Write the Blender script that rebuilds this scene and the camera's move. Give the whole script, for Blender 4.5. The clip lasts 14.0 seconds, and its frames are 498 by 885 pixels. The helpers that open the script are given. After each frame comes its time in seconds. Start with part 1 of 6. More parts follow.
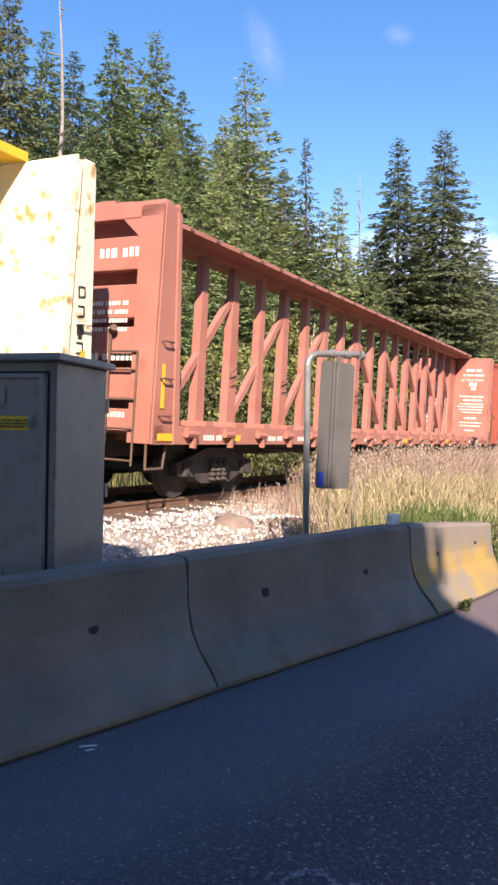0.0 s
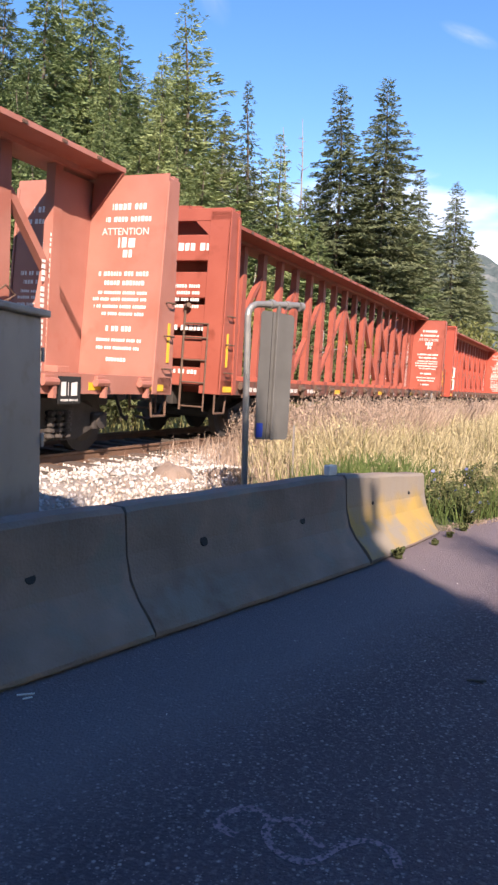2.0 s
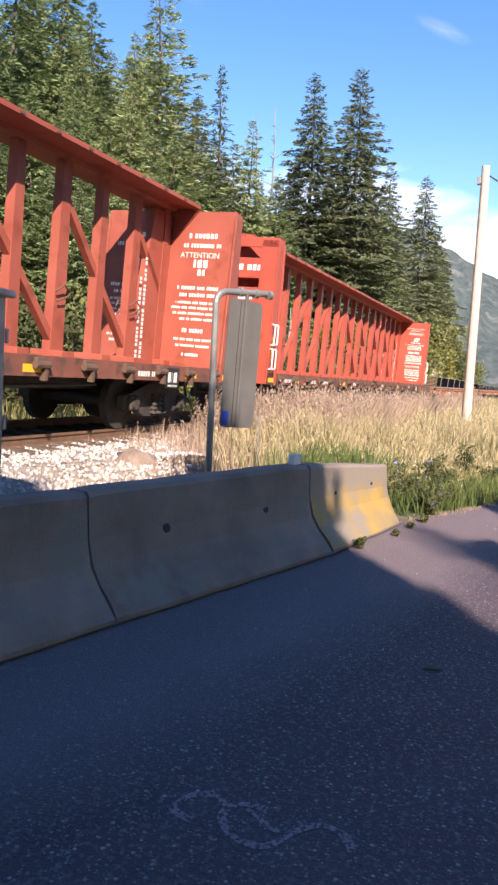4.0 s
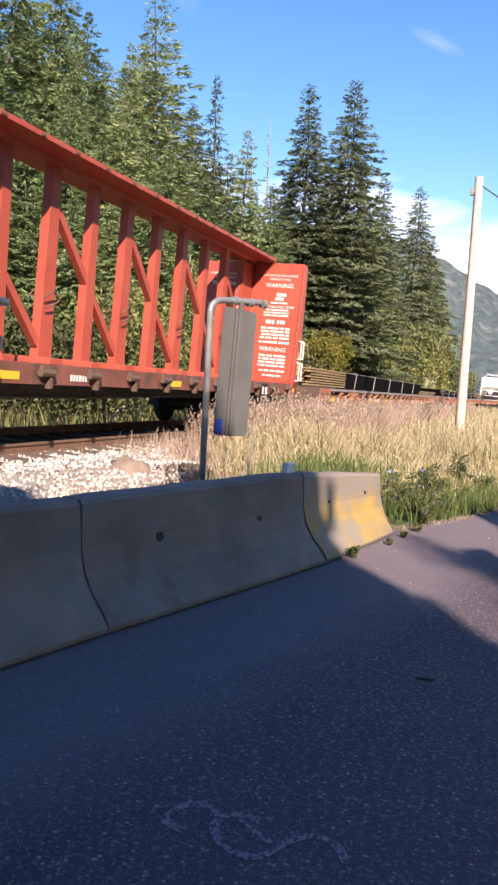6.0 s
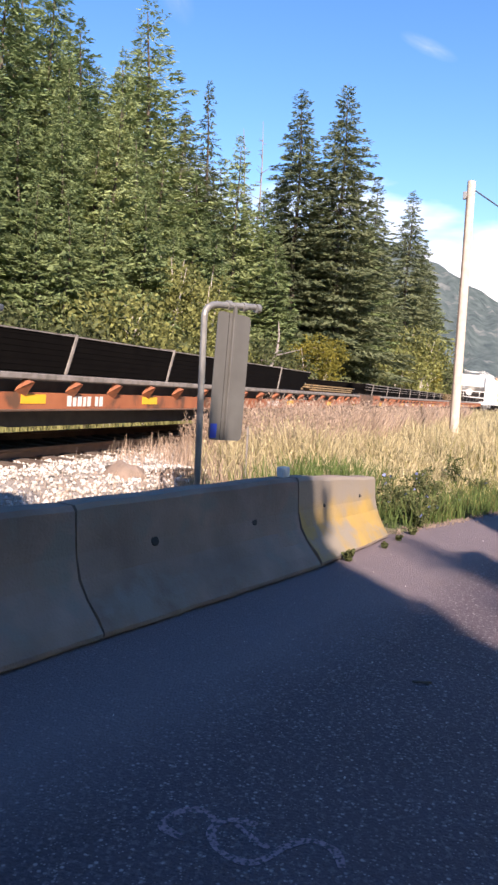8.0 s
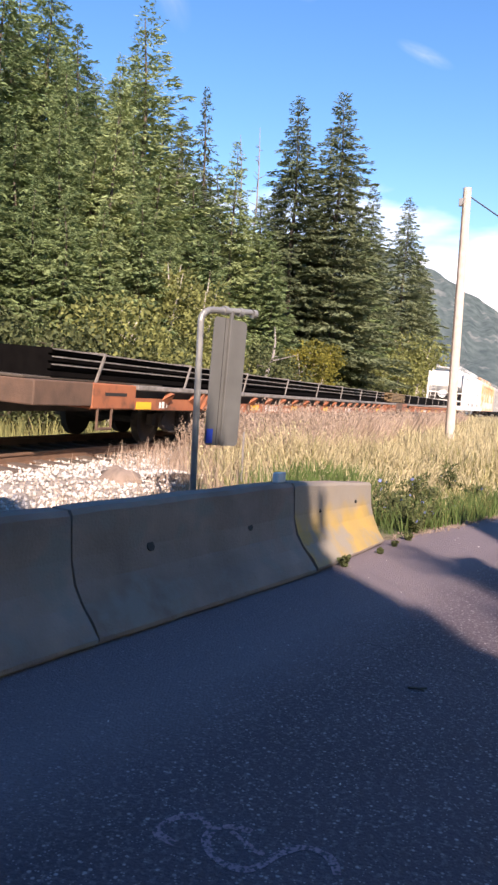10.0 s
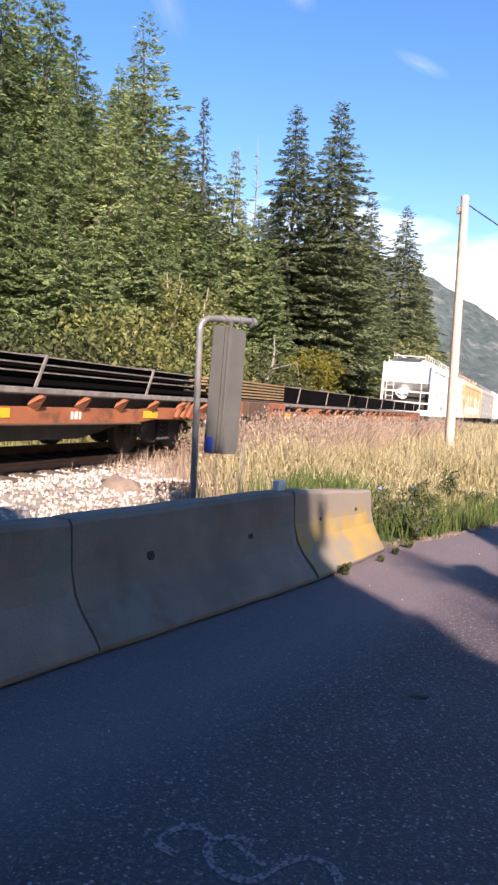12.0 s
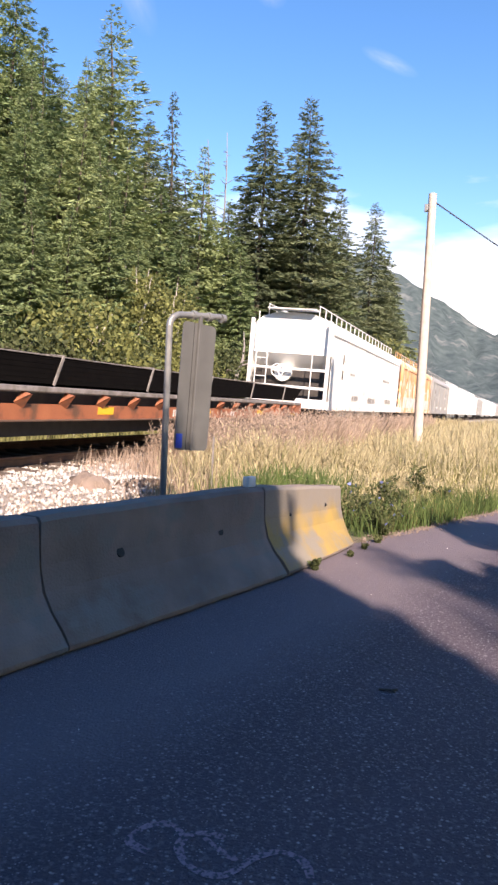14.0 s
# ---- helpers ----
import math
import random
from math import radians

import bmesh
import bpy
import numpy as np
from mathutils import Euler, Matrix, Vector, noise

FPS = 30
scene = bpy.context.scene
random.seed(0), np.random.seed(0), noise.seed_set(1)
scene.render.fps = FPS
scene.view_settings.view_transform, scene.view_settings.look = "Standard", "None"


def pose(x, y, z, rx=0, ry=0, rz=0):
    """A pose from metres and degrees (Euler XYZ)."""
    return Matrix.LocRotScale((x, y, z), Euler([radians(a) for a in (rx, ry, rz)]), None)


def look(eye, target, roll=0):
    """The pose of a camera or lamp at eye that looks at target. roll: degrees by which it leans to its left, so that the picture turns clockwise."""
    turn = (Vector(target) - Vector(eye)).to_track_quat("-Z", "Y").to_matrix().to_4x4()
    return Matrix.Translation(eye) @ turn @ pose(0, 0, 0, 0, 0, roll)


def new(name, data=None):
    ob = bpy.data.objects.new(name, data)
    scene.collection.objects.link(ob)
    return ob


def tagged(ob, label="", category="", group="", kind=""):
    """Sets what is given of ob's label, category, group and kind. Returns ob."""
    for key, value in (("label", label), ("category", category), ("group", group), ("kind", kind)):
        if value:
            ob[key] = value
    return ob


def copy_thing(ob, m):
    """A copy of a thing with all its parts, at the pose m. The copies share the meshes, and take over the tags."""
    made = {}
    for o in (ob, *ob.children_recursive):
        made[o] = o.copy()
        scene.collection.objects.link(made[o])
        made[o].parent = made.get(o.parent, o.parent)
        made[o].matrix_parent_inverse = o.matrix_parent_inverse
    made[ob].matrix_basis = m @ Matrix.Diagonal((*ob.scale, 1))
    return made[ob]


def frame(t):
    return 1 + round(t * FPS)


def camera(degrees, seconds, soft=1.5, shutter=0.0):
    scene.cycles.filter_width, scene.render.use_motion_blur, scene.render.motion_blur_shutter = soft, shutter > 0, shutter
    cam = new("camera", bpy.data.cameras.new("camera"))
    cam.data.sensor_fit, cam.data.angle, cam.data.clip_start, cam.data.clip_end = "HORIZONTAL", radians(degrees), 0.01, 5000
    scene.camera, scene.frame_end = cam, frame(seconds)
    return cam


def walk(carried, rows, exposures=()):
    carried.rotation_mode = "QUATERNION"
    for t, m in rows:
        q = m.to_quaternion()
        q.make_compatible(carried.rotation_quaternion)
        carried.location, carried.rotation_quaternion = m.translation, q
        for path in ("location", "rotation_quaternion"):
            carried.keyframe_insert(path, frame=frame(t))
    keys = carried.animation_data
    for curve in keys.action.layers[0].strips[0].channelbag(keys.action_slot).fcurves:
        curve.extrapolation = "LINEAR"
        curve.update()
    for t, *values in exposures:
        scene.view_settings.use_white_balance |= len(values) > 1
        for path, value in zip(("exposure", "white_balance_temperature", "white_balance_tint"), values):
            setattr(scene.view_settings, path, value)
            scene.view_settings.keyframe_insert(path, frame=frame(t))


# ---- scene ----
cam = camera(36.0, 14.0, soft=2.6)
EYE = (0.0, 0.0, 1.43)
# seconds, yaw, pitch, roll
PATH = [
    (0, -61.74, -0.49, -1.08),
    (0.5, -64.75, -3.31, -0.50),
    (1, -65.70, -3.69, -1.08),
    (1.5, -66.14, -3.89, -1.59),
    (2, -66.26, -4.07, -1.69),
    (2.5, -66.67, -3.87, -2.70),
    (3, -67.72, -4.72, -2.88),
    (3.5, -68.51, -5.11, -3.06),
    (6, -69.21, -4.21, -3.47),
    (6.5, -69.43, -4.70, -3.24),
    (7, -69.15, -4.45, -3.08),
    (7.5, -69.33, -4.36, -3.04),
    (8, -69.63, -3.87, -3.18),
    (10.5, -69.95, -3.35, -3.33),
    (11, -69.97, -3.16, -3.26),
    (11.5, -69.96, -3.11, -3.14),
    (12, -69.95, -2.84, -3.05),
    (12.5, -70.11, -2.35, -3.65),
    (13, -70.51, -2.11, -3.32),
    (13.5, -71.82, -2.83, -3.00),
    (14, -72.20, -3.00, -3.00),
]
walk(cam, [(t, pose(*EYE, 90 + p, r, w)) for t, w, p, r in PATH], exposures=[(0.0, 1.20, 6950, 23), (14.0, 1.20, 6950, 23)])

# ---- world, sun ----
SUN_ELEV, SUN_AZ = 33.0, 213.0          # the sun stands in this direction from the scene (degrees from +x towards +y)
world = bpy.data.worlds.new("world")
scene.world = world
world.use_nodes = True
wn = world.node_tree.nodes
sky = wn.new("ShaderNodeTexSky")
sky.sky_type = "NISHITA"
sky.sun_disc = False
sky.sun_elevation = radians(SUN_ELEV)
sky.sun_rotation = radians(90 - SUN_AZ)
sky.air_density, sky.dust_density, sky.ozone_density = 1.0, 0.0, 1.5
wn["Background"].inputs[1].default_value = 0.114
deep = wn.new("ShaderNodeHueSaturation")
deep.inputs["Saturation"].default_value = 1.32
deep.inputs["Hue"].default_value = 0.5025
world.node_tree.links.new(sky.outputs[0], deep.inputs["Color"])
world.node_tree.links.new(deep.outputs[0], wn["Background"].inputs[0])
sun_lamp = new("sun", bpy.data.lights.new("sun", "SUN"))
sun_lamp.data.energy, sun_lamp.data.angle, sun_lamp.data.color = 5.0, radians(0.53), (1.0, 0.90, 0.76)
sdir = Vector((math.cos(radians(SUN_AZ)) * math.cos(radians(SUN_ELEV)), math.sin(radians(SUN_AZ)) * math.cos(radians(SUN_ELEV)), math.sin(radians(SUN_ELEV))))
sun_lamp.matrix_basis = look(sdir * 50, (0, 0, 0))


# ---- materials ----
def material(name, c1, c2=None, rough=0.7, metal=0.0, scale=4.0, bump=0.0, bump_scale=40.0, c3=None, c3_amount=0.45, c3_scale=1.2, island=0.0, rand=0.0, spec=0.5, translucent=0.0):
    """Two-scale colour noise, optional third colour in patches, bump, and variation per island or per object."""
    m = bpy.data.materials.new(name)
    m.use_nodes = True
    nt, nd, ln = m.node_tree, m.node_tree.nodes, m.node_tree.links
    b = nd["Principled BSDF"]
    b.inputs["Roughness"].default_value, b.inputs["Metallic"].default_value = rough, metal
    b.inputs["Specular IOR Level"].default_value = spec
    tc = nd.new("ShaderNodeTexCoord")

    def noise_node(s, detail=6.0):
        n = nd.new("ShaderNodeTexNoise")
        n.inputs["Scale"].default_value, n.inputs["Detail"].default_value = s, detail
        ln.new(tc.outputs["Object"], n.inputs["Vector"])
        return n

    def mix(fac, a, b2, mode="MIX"):
        x = nd.new("ShaderNodeMix")
        x.data_type, x.blend_type = "RGBA", mode
        for sock, v in ((0, fac), (6, a), (7, b2)):
            if hasattr(v, "is_linked"):
                ln.new(v, x.inputs[sock])
            else:
                x.inputs[sock].default_value = v if sock == 0 else (*v[:3], 1)
        return x.outputs[2]

    def ramp(src, lo, hi):
        r = nd.new("ShaderNodeMapRange")
        r.inputs[1].default_value, r.inputs[2].default_value = lo, hi
        ln.new(src, r.inputs[0])
        return r.outputs[0]

    c2 = c2 or tuple(0.75 * v for v in c1)
    col = mix(ramp(noise_node(scale).outputs[0], 0.3, 0.7), c1, c2)
    if c3:
        col = mix(ramp(noise_node(c3_scale, 9).outputs[0], 1 - c3_amount - 0.06, 1 - c3_amount + 0.06), col, c3)
    for k in (island, rand):
        if k:
            g = nd.new("ShaderNodeNewGeometry").outputs["Random Per Island"] if k == island else nd.new("ShaderNodeObjectInfo").outputs["Random"]
            h = nd.new("ShaderNodeHueSaturation")
            r = nd.new("ShaderNodeMapRange")
            r.inputs[3].default_value, r.inputs[4].default_value = 1 - k, 1 + k
            ln.new(g, r.inputs[0])
            ln.new(r.outputs[0], h.inputs["Value"])
            if k == rand:
                hue = nd.new("ShaderNodeMapRange")
                hue.inputs[3].default_value, hue.inputs[4].default_value = 0.515, 0.48
                ln.new(g, hue.inputs[0])
                ln.new(hue.outputs[0], h.inputs["Hue"])
            ln.new(col, h.inputs["Color"])
            col = h.outputs[0]
    ln.new(col, b.inputs["Base Color"])
    if bump:
        bp = nd.new("ShaderNodeBump")
        bp.inputs["Strength"].default_value, bp.inputs["Distance"].default_value = bump, 0.02
        ln.new(noise_node(bump_scale, 8).outputs[0], bp.inputs["Height"])
        ln.new(bp.outputs[0], b.inputs["Normal"])
    if translucent:
        t = nd.new("ShaderNodeBsdfTranslucent")
        ln.new(col, t.inputs[0])
        ms = nd.new("ShaderNodeMixShader")
        ms.inputs[0].default_value = translucent
        ln.new(b.outputs[0], ms.inputs[1])
        ln.new(t.outputs[0], ms.inputs[2])
        ln.new(ms.outputs[0], nd["Material Output"].inputs[0])
    return m


M = dict(
    asphalt=material("asphalt", (0.094, 0.070, 0.087), (0.063, 0.046, 0.058), 0.85, scale=1.1, bump=1.0, bump_scale=75, c3=(0.135, 0.11, 0.125), c3_amount=0.42, c3_scale=38),
    concrete=material("concrete", (0.265, 0.204, 0.172), (0.150, 0.114, 0.096), 0.85, scale=2.2, bump=0.35, bump_scale=60, c3=(0.19, 0.175, 0.155), c3_amount=0.42, c3_scale=3.5),
    yellow_paint=material("worn_yellow_paint", (0.36, 0.235, 0.06), (0.24, 0.18, 0.08), 0.75, scale=3.5, bump=0.3, bump_scale=60, c3=(0.22, 0.19, 0.15), c3_amount=0.46, c3_scale=3.2),
    dark_hole=material("dark_recess", (0.03, 0.03, 0.03), None, 0.9),
    ground=material("dry_soil", (0.20, 0.16, 0.10), (0.13, 0.11, 0.06), 0.95, scale=2.0, bump=0.5, bump_scale=14, c3=(0.10, 0.12, 0.05), c3_amount=0.4, c3_scale=0.6),
    gravel=material("pale_gravel", (0.36, 0.32, 0.28), (0.24, 0.21, 0.18), 0.9, scale=20, bump=1.0, bump_scale=45),
    stones=material("pale_crushed_stone", (0.60, 0.56, 0.52), (0.42, 0.385, 0.35), 0.9, scale=8, island=0.4),
    dirt=material("brown_dirt", (0.27, 0.205, 0.165), (0.18, 0.135, 0.105), 0.95, scale=5, bump=0.7, bump_scale=30),
    car_red=material("faded_red_paint", (0.40, 0.175, 0.135), (0.33, 0.135, 0.10), 0.55, scale=1.3, bump=0.08, bump_scale=25, c3=(0.35, 0.13, 0.095), c3_amount=0.38, c3_scale=2.2, spec=0.3),
    car_red_b=material("dull_red_paint", (0.33, 0.092, 0.062), (0.27, 0.068, 0.045), 0.55, scale=1.3, bump=0.08, bump_scale=25, c3=(0.22, 0.055, 0.035), c3_amount=0.38, c3_scale=2.2, spec=0.3),
    car_red_c=material("bright_red_paint", (0.39, 0.08, 0.05), (0.33, 0.064, 0.04), 0.5, scale=1.3, bump=0.08, bump_scale=25, c3=(0.33, 0.05, 0.03), c3_amount=0.36, c3_scale=2.2, spec=0.3),
    # rust stains, and the sills' shade darkened into the red as well
    sill=material("rust_stained_red_paint", (0.21, 0.075, 0.05), (0.13, 0.05, 0.035), 0.7, scale=3.0, bump=0.15, bump_scale=25, c3=(0.08, 0.045, 0.035), c3_amount=0.42, c3_scale=4),
    cream=material("chipped_cream_paint", (0.82, 0.77, 0.55), (0.76, 0.72, 0.54), 0.6, scale=2.0, bump=0.1, bump_scale=25, c3=(0.40, 0.27, 0.10), c3_amount=0.39, c3_scale=5.5),
    under=material("sooty_steel", (0.045, 0.038, 0.033), (0.025, 0.022, 0.02), 0.8, scale=5, bump=0.2, bump_scale=30),
    truck=material("dusty_cast_steel", (0.060, 0.050, 0.044), (0.034, 0.029, 0.026), 0.8, scale=5, bump=0.2, bump_scale=30),
    rail=material("rusty_rail", (0.22, 0.13, 0.085), (0.15, 0.09, 0.06), 0.6, 0.3, scale=6),
    tie=material("weathered_wood", (0.11, 0.085, 0.065), (0.07, 0.055, 0.045), 0.9, scale=6, bump=0.4, bump_scale=30, rand=0.25),
    orange_steel=material("rusty_orange_steel", (0.36, 0.125, 0.055), (0.26, 0.085, 0.04), 0.65, scale=2.5, bump=0.15, bump_scale=25, c3=(0.12, 0.06, 0.035), c3_amount=0.40, c3_scale=2.5),
    rust=material("dark_rust", (0.13, 0.075, 0.05), (0.08, 0.05, 0.035), 0.75, scale=4, bump=0.2, bump_scale=30),
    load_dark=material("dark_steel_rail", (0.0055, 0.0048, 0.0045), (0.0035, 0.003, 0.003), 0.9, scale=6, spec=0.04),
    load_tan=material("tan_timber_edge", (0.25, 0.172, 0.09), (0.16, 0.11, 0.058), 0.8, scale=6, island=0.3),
    load_edge=material("worn_steel_edge", (0.32, 0.29, 0.27), (0.15, 0.135, 0.12), 0.6, 0.2, scale=8),
    white=material("white_stencil", (0.78, 0.76, 0.72), (0.66, 0.62, 0.58), 0.7, scale=14),
    black=material("black_paint", (0.02, 0.02, 0.02), None, 0.7),
    yellow=material("reflective_yellow", (0.80, 0.46, 0.02), (0.70, 0.40, 0.03), 0.4, scale=5),
    hop_white=material("white_car_paint", (0.80, 0.79, 0.76), (0.72, 0.71, 0.68), 0.5, scale=0.8, bump=0.05, bump_scale=10, c3=(0.62, 0.59, 0.55), c3_amount=0.34, c3_scale=1.5),
    hop_grey=material("grey_car_paint", (0.36, 0.34, 0.31), (0.30, 0.28, 0.26), 0.55, scale=0.8, c3=(0.22, 0.19, 0.16), c3_amount=0.36, c3_scale=1.5),
    hop_rust=material("streaked_orange_paint", (0.62, 0.26, 0.08), (0.72, 0.45, 0.25), 0.6, scale=0.9, c3=(0.75, 0.70, 0.62), c3_amount=0.42, c3_scale=0.8),
    hop_pink=material("pink_sprayed_paint", (0.75, 0.40, 0.38), (0.78, 0.68, 0.64), 0.6, scale=2.0),
    cabinet=material("grey_cabinet_paint", (0.29, 0.27, 0.26), (0.235, 0.22, 0.212), 0.5, 0.15, scale=2.5, bump=0.05, bump_scale=20, c3=(0.22, 0.20, 0.18), c3_amount=0.38, c3_scale=5),
    galv=material("galvanised_steel", (0.28, 0.28, 0.27), (0.21, 0.21, 0.21), 0.5, 0.45, scale=9, bump=0.05, bump_scale=60),
    alu=material("dull_aluminium", (0.15, 0.148, 0.142), (0.12, 0.118, 0.113), 0.55, 0.3, scale=4),
    blue=material("blue_sticker", (0.01, 0.05, 0.42), (0.01, 0.04, 0.33), 0.5),
    pole=material("bleached_pole_wood", (0.55, 0.49, 0.42), (0.44, 0.38, 0.32), 0.85, scale=7, bump=0.4, bump_scale=25),
    wire=material("black_cable", (0.03, 0.03, 0.03), None, 0.6),
    bark=material("grey_bark", (0.13, 0.10, 0.08), (0.07, 0.055, 0.045), 0.95, scale=6, bump=0.6, bump_scale=20),
    snag=material("bare_grey_wood", (0.30, 0.27, 0.25), (0.20, 0.18, 0.16), 0.9, scale=6),
    birch=material("pale_birch_bark", (0.55, 0.50, 0.44), (0.35, 0.31, 0.27), 0.85, scale=9),
    fir=material("fir_needles", (0.235, 0.295, 0.130), (0.148, 0.195, 0.085), 0.75, scale=0.35, island=0.35, rand=0.25, spec=0.15, translucent=0.24),
    spruce=material("spruce_needles", (0.175, 0.20, 0.105), (0.112, 0.135, 0.07), 0.75, scale=0.35, island=0.35, rand=0.2, spec=0.15, translucent=0.25),
    leaf=material("yellow_green_leaves", (0.25, 0.255, 0.085), (0.16, 0.172, 0.06), 0.7, scale=0.8, island=0.4, spec=0.2, translucent=0.35),
    leaf_yellow=material("yellow_leaves", (0.24, 0.205, 0.035), (0.15, 0.15, 0.035), 0.7, scale=0.8, island=0.4, spec=0.2, translucent=0.35),
    straw=material("dry_straw_grass", (0.50, 0.43, 0.265), (0.40, 0.345, 0.205), 0.8, scale=0.7, island=0.35, spec=0.2, translucent=0.3),
    straw_red=material("brown_seed_grass", (0.45, 0.345, 0.27), (0.35, 0.265, 0.20), 0.8, scale=0.7, island=0.35, spec=0.2, translucent=0.3),
    olive=material("olive_grass", (0.27, 0.25, 0.10), (0.18, 0.18, 0.07), 0.8, scale=0.9, island=0.4, spec=0.2, translucent=0.3),
    green=material("green_grass", (0.12, 0.17, 0.05), (0.08, 0.12, 0.04), 0.75, scale=1.0, island=0.4, spec=0.2, translucent=0.3),
    weed=material("weed_leaves", (0.115, 0.13, 0.055), (0.075, 0.09, 0.038), 0.75, scale=3.0, island=0.4, spec=0.2, translucent=0.3),
    petals=material("blue_petals", (0.25, 0.30, 0.62), None, 0.7, translucent=0.3),
    # the mountain's distance haze is mixed into these blue-grey colours
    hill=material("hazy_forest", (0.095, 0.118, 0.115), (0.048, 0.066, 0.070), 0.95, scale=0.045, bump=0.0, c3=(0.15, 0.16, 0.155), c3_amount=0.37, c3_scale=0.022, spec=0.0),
    spray=material("faded_pink_spray", (0.36, 0.22, 0.245), (0.24, 0.15, 0.175), 0.85, scale=22, c3=(0.070, 0.056, 0.068), c3_amount=0.48, c3_scale=60),
)


def dusty_lit_shoulder(m, normal, lo, hi, dust_light):
    """Paler strip of asphalt along the barriers: dust, worn sealing and painted soft penumbra light."""
    nt, nd, ln = m.node_tree, m.node_tree.nodes, m.node_tree.links
    b = nd["Principled BSDF"]
    old = b.inputs["Base Color"].links[0].from_socket
    tc = nd.new("ShaderNodeTexCoord")
    dot = nd.new("ShaderNodeVectorMath")
    dot.operation = "DOT_PRODUCT"
    dot.inputs[1].default_value = normal
    ln.new(tc.outputs["Object"], dot.inputs[0])
    warp = nd.new("ShaderNodeTexNoise")
    warp.inputs["Scale"].default_value, warp.inputs["Detail"].default_value = 2.2, 8.0
    ln.new(tc.outputs["Object"], warp.inputs["Vector"])
    add = nd.new("ShaderNodeMath")
    add.operation = "MULTIPLY_ADD"
    add.inputs[1].default_value = 0.55
    ln.new(warp.outputs[0], add.inputs[0])
    ln.new(dot.outputs["Value"], add.inputs[2])
    r = nd.new("ShaderNodeMapRange")
    r.inputs[1].default_value, r.inputs[2].default_value, r.inputs[4].default_value = lo, hi, 0.62
    ln.new(add.outputs[0], r.inputs[0])
    x = nd.new("ShaderNodeMix")
    x.data_type = "RGBA"
    x.inputs[7].default_value = (*dust_light, 1)
    ln.new(r.outputs[0], x.inputs[0])
    ln.new(old, x.inputs[6])
    ln.new(x.outputs[2], b.inputs["Base Color"])


def coarse_aggregate(m, cell, pale):
    """Single pale stones of uneven brightness set in the dark binder."""
    nd, ln = m.node_tree.nodes, m.node_tree.links
    b = nd["Principled BSDF"]
    old = b.inputs["Base Color"].links[0].from_socket
    tc = nd.new("ShaderNodeTexCoord")
    vo = nd.new("ShaderNodeTexVoronoi")
    vo.inputs["Scale"].default_value = 1.0 / cell
    ln.new(tc.outputs["Object"], vo.inputs["Vector"])
    sep = nd.new("ShaderNodeSeparateColor")
    ln.new(vo.outputs["Color"], sep.inputs[0])
    pick = nd.new("ShaderNodeMapRange")
    pick.inputs[1].default_value, pick.inputs[2].default_value, pick.inputs[4].default_value = 0.70, 1.0, 0.85
    ln.new(sep.outputs[0], pick.inputs[0])
    core = nd.new("ShaderNodeMapRange")
    core.inputs[1].default_value, core.inputs[2].default_value = 0.42, 0.22
    ln.new(vo.outputs["Distance"], core.inputs[0])
    f = nd.new("ShaderNodeMath")
    f.operation = "MULTIPLY"
    ln.new(pick.outputs[0], f.inputs[0])
    ln.new(core.outputs[0], f.inputs[1])
    x = nd.new("ShaderNodeMix")
    x.data_type = "RGBA"
    x.inputs[7].default_value = (*pale, 1)
    ln.new(f.outputs[0], x.inputs[0])
    ln.new(old, x.inputs[6])
    ln.new(x.outputs[2], b.inputs["Base Color"])


def worn_band(m, under, top, soft):
    """Paint worn away above an uneven line, showing the concrete beneath."""
    nd, ln = m.node_tree.nodes, m.node_tree.links
    b = nd["Principled BSDF"]
    old = b.inputs["Base Color"].links[0].from_socket
    tc = nd.new("ShaderNodeTexCoord")
    sx = nd.new("ShaderNodeSeparateXYZ")
    ln.new(tc.outputs["Object"], sx.inputs[0])
    no = nd.new("ShaderNodeTexNoise")
    no.inputs["Scale"].default_value, no.inputs["Detail"].default_value = 3.2, 7.0
    ln.new(tc.outputs["Object"], no.inputs["Vector"])
    ma = nd.new("ShaderNodeMath")
    ma.operation = "MULTIPLY_ADD"
    ma.inputs[1].default_value = 0.5
    ln.new(no.outputs[0], ma.inputs[0])
    ln.new(sx.outputs[2], ma.inputs[2])
    r = nd.new("ShaderNodeMapRange")
    r.inputs[1].default_value, r.inputs[2].default_value, r.inputs[4].default_value = top + 0.25 - soft, top + 0.25 + soft, 0.92
    ln.new(ma.outputs[0], r.inputs[0])
    x = nd.new("ShaderNodeMix")
    x.data_type = "RGBA"
    x.inputs[7].default_value = (*under, 1)
    ln.new(r.outputs[0], x.inputs[0])
    ln.new(old, x.inputs[6])
    ln.new(x.outputs[2], b.inputs["Base Color"])


coarse_aggregate(M["asphalt"], 0.011, (0.36, 0.32, 0.33))
coarse_aggregate(M["asphalt"], 0.021, (0.40, 0.36, 0.365))
worn_band(M["yellow_paint"], (0.225, 0.195, 0.165), 0.36, 0.10)
dusty_lit_shoulder(M["asphalt"], (0.238, 0.971, 0.0), 1.98, 2.46, (0.205, 0.163, 0.173))


# ---- mesh helpers ----
def part(name, bm, mat, parent=None, label="", smooth=False):
    me = bpy.data.meshes.new(name)
    bm.to_mesh(me)
    bm.free()
    me.materials.append(mat)
    if smooth:
        me.shade_smooth()
    ob = new(name, me)
    if parent:
        ob.parent = parent
    if label:
        ob["label"] = label
    return ob


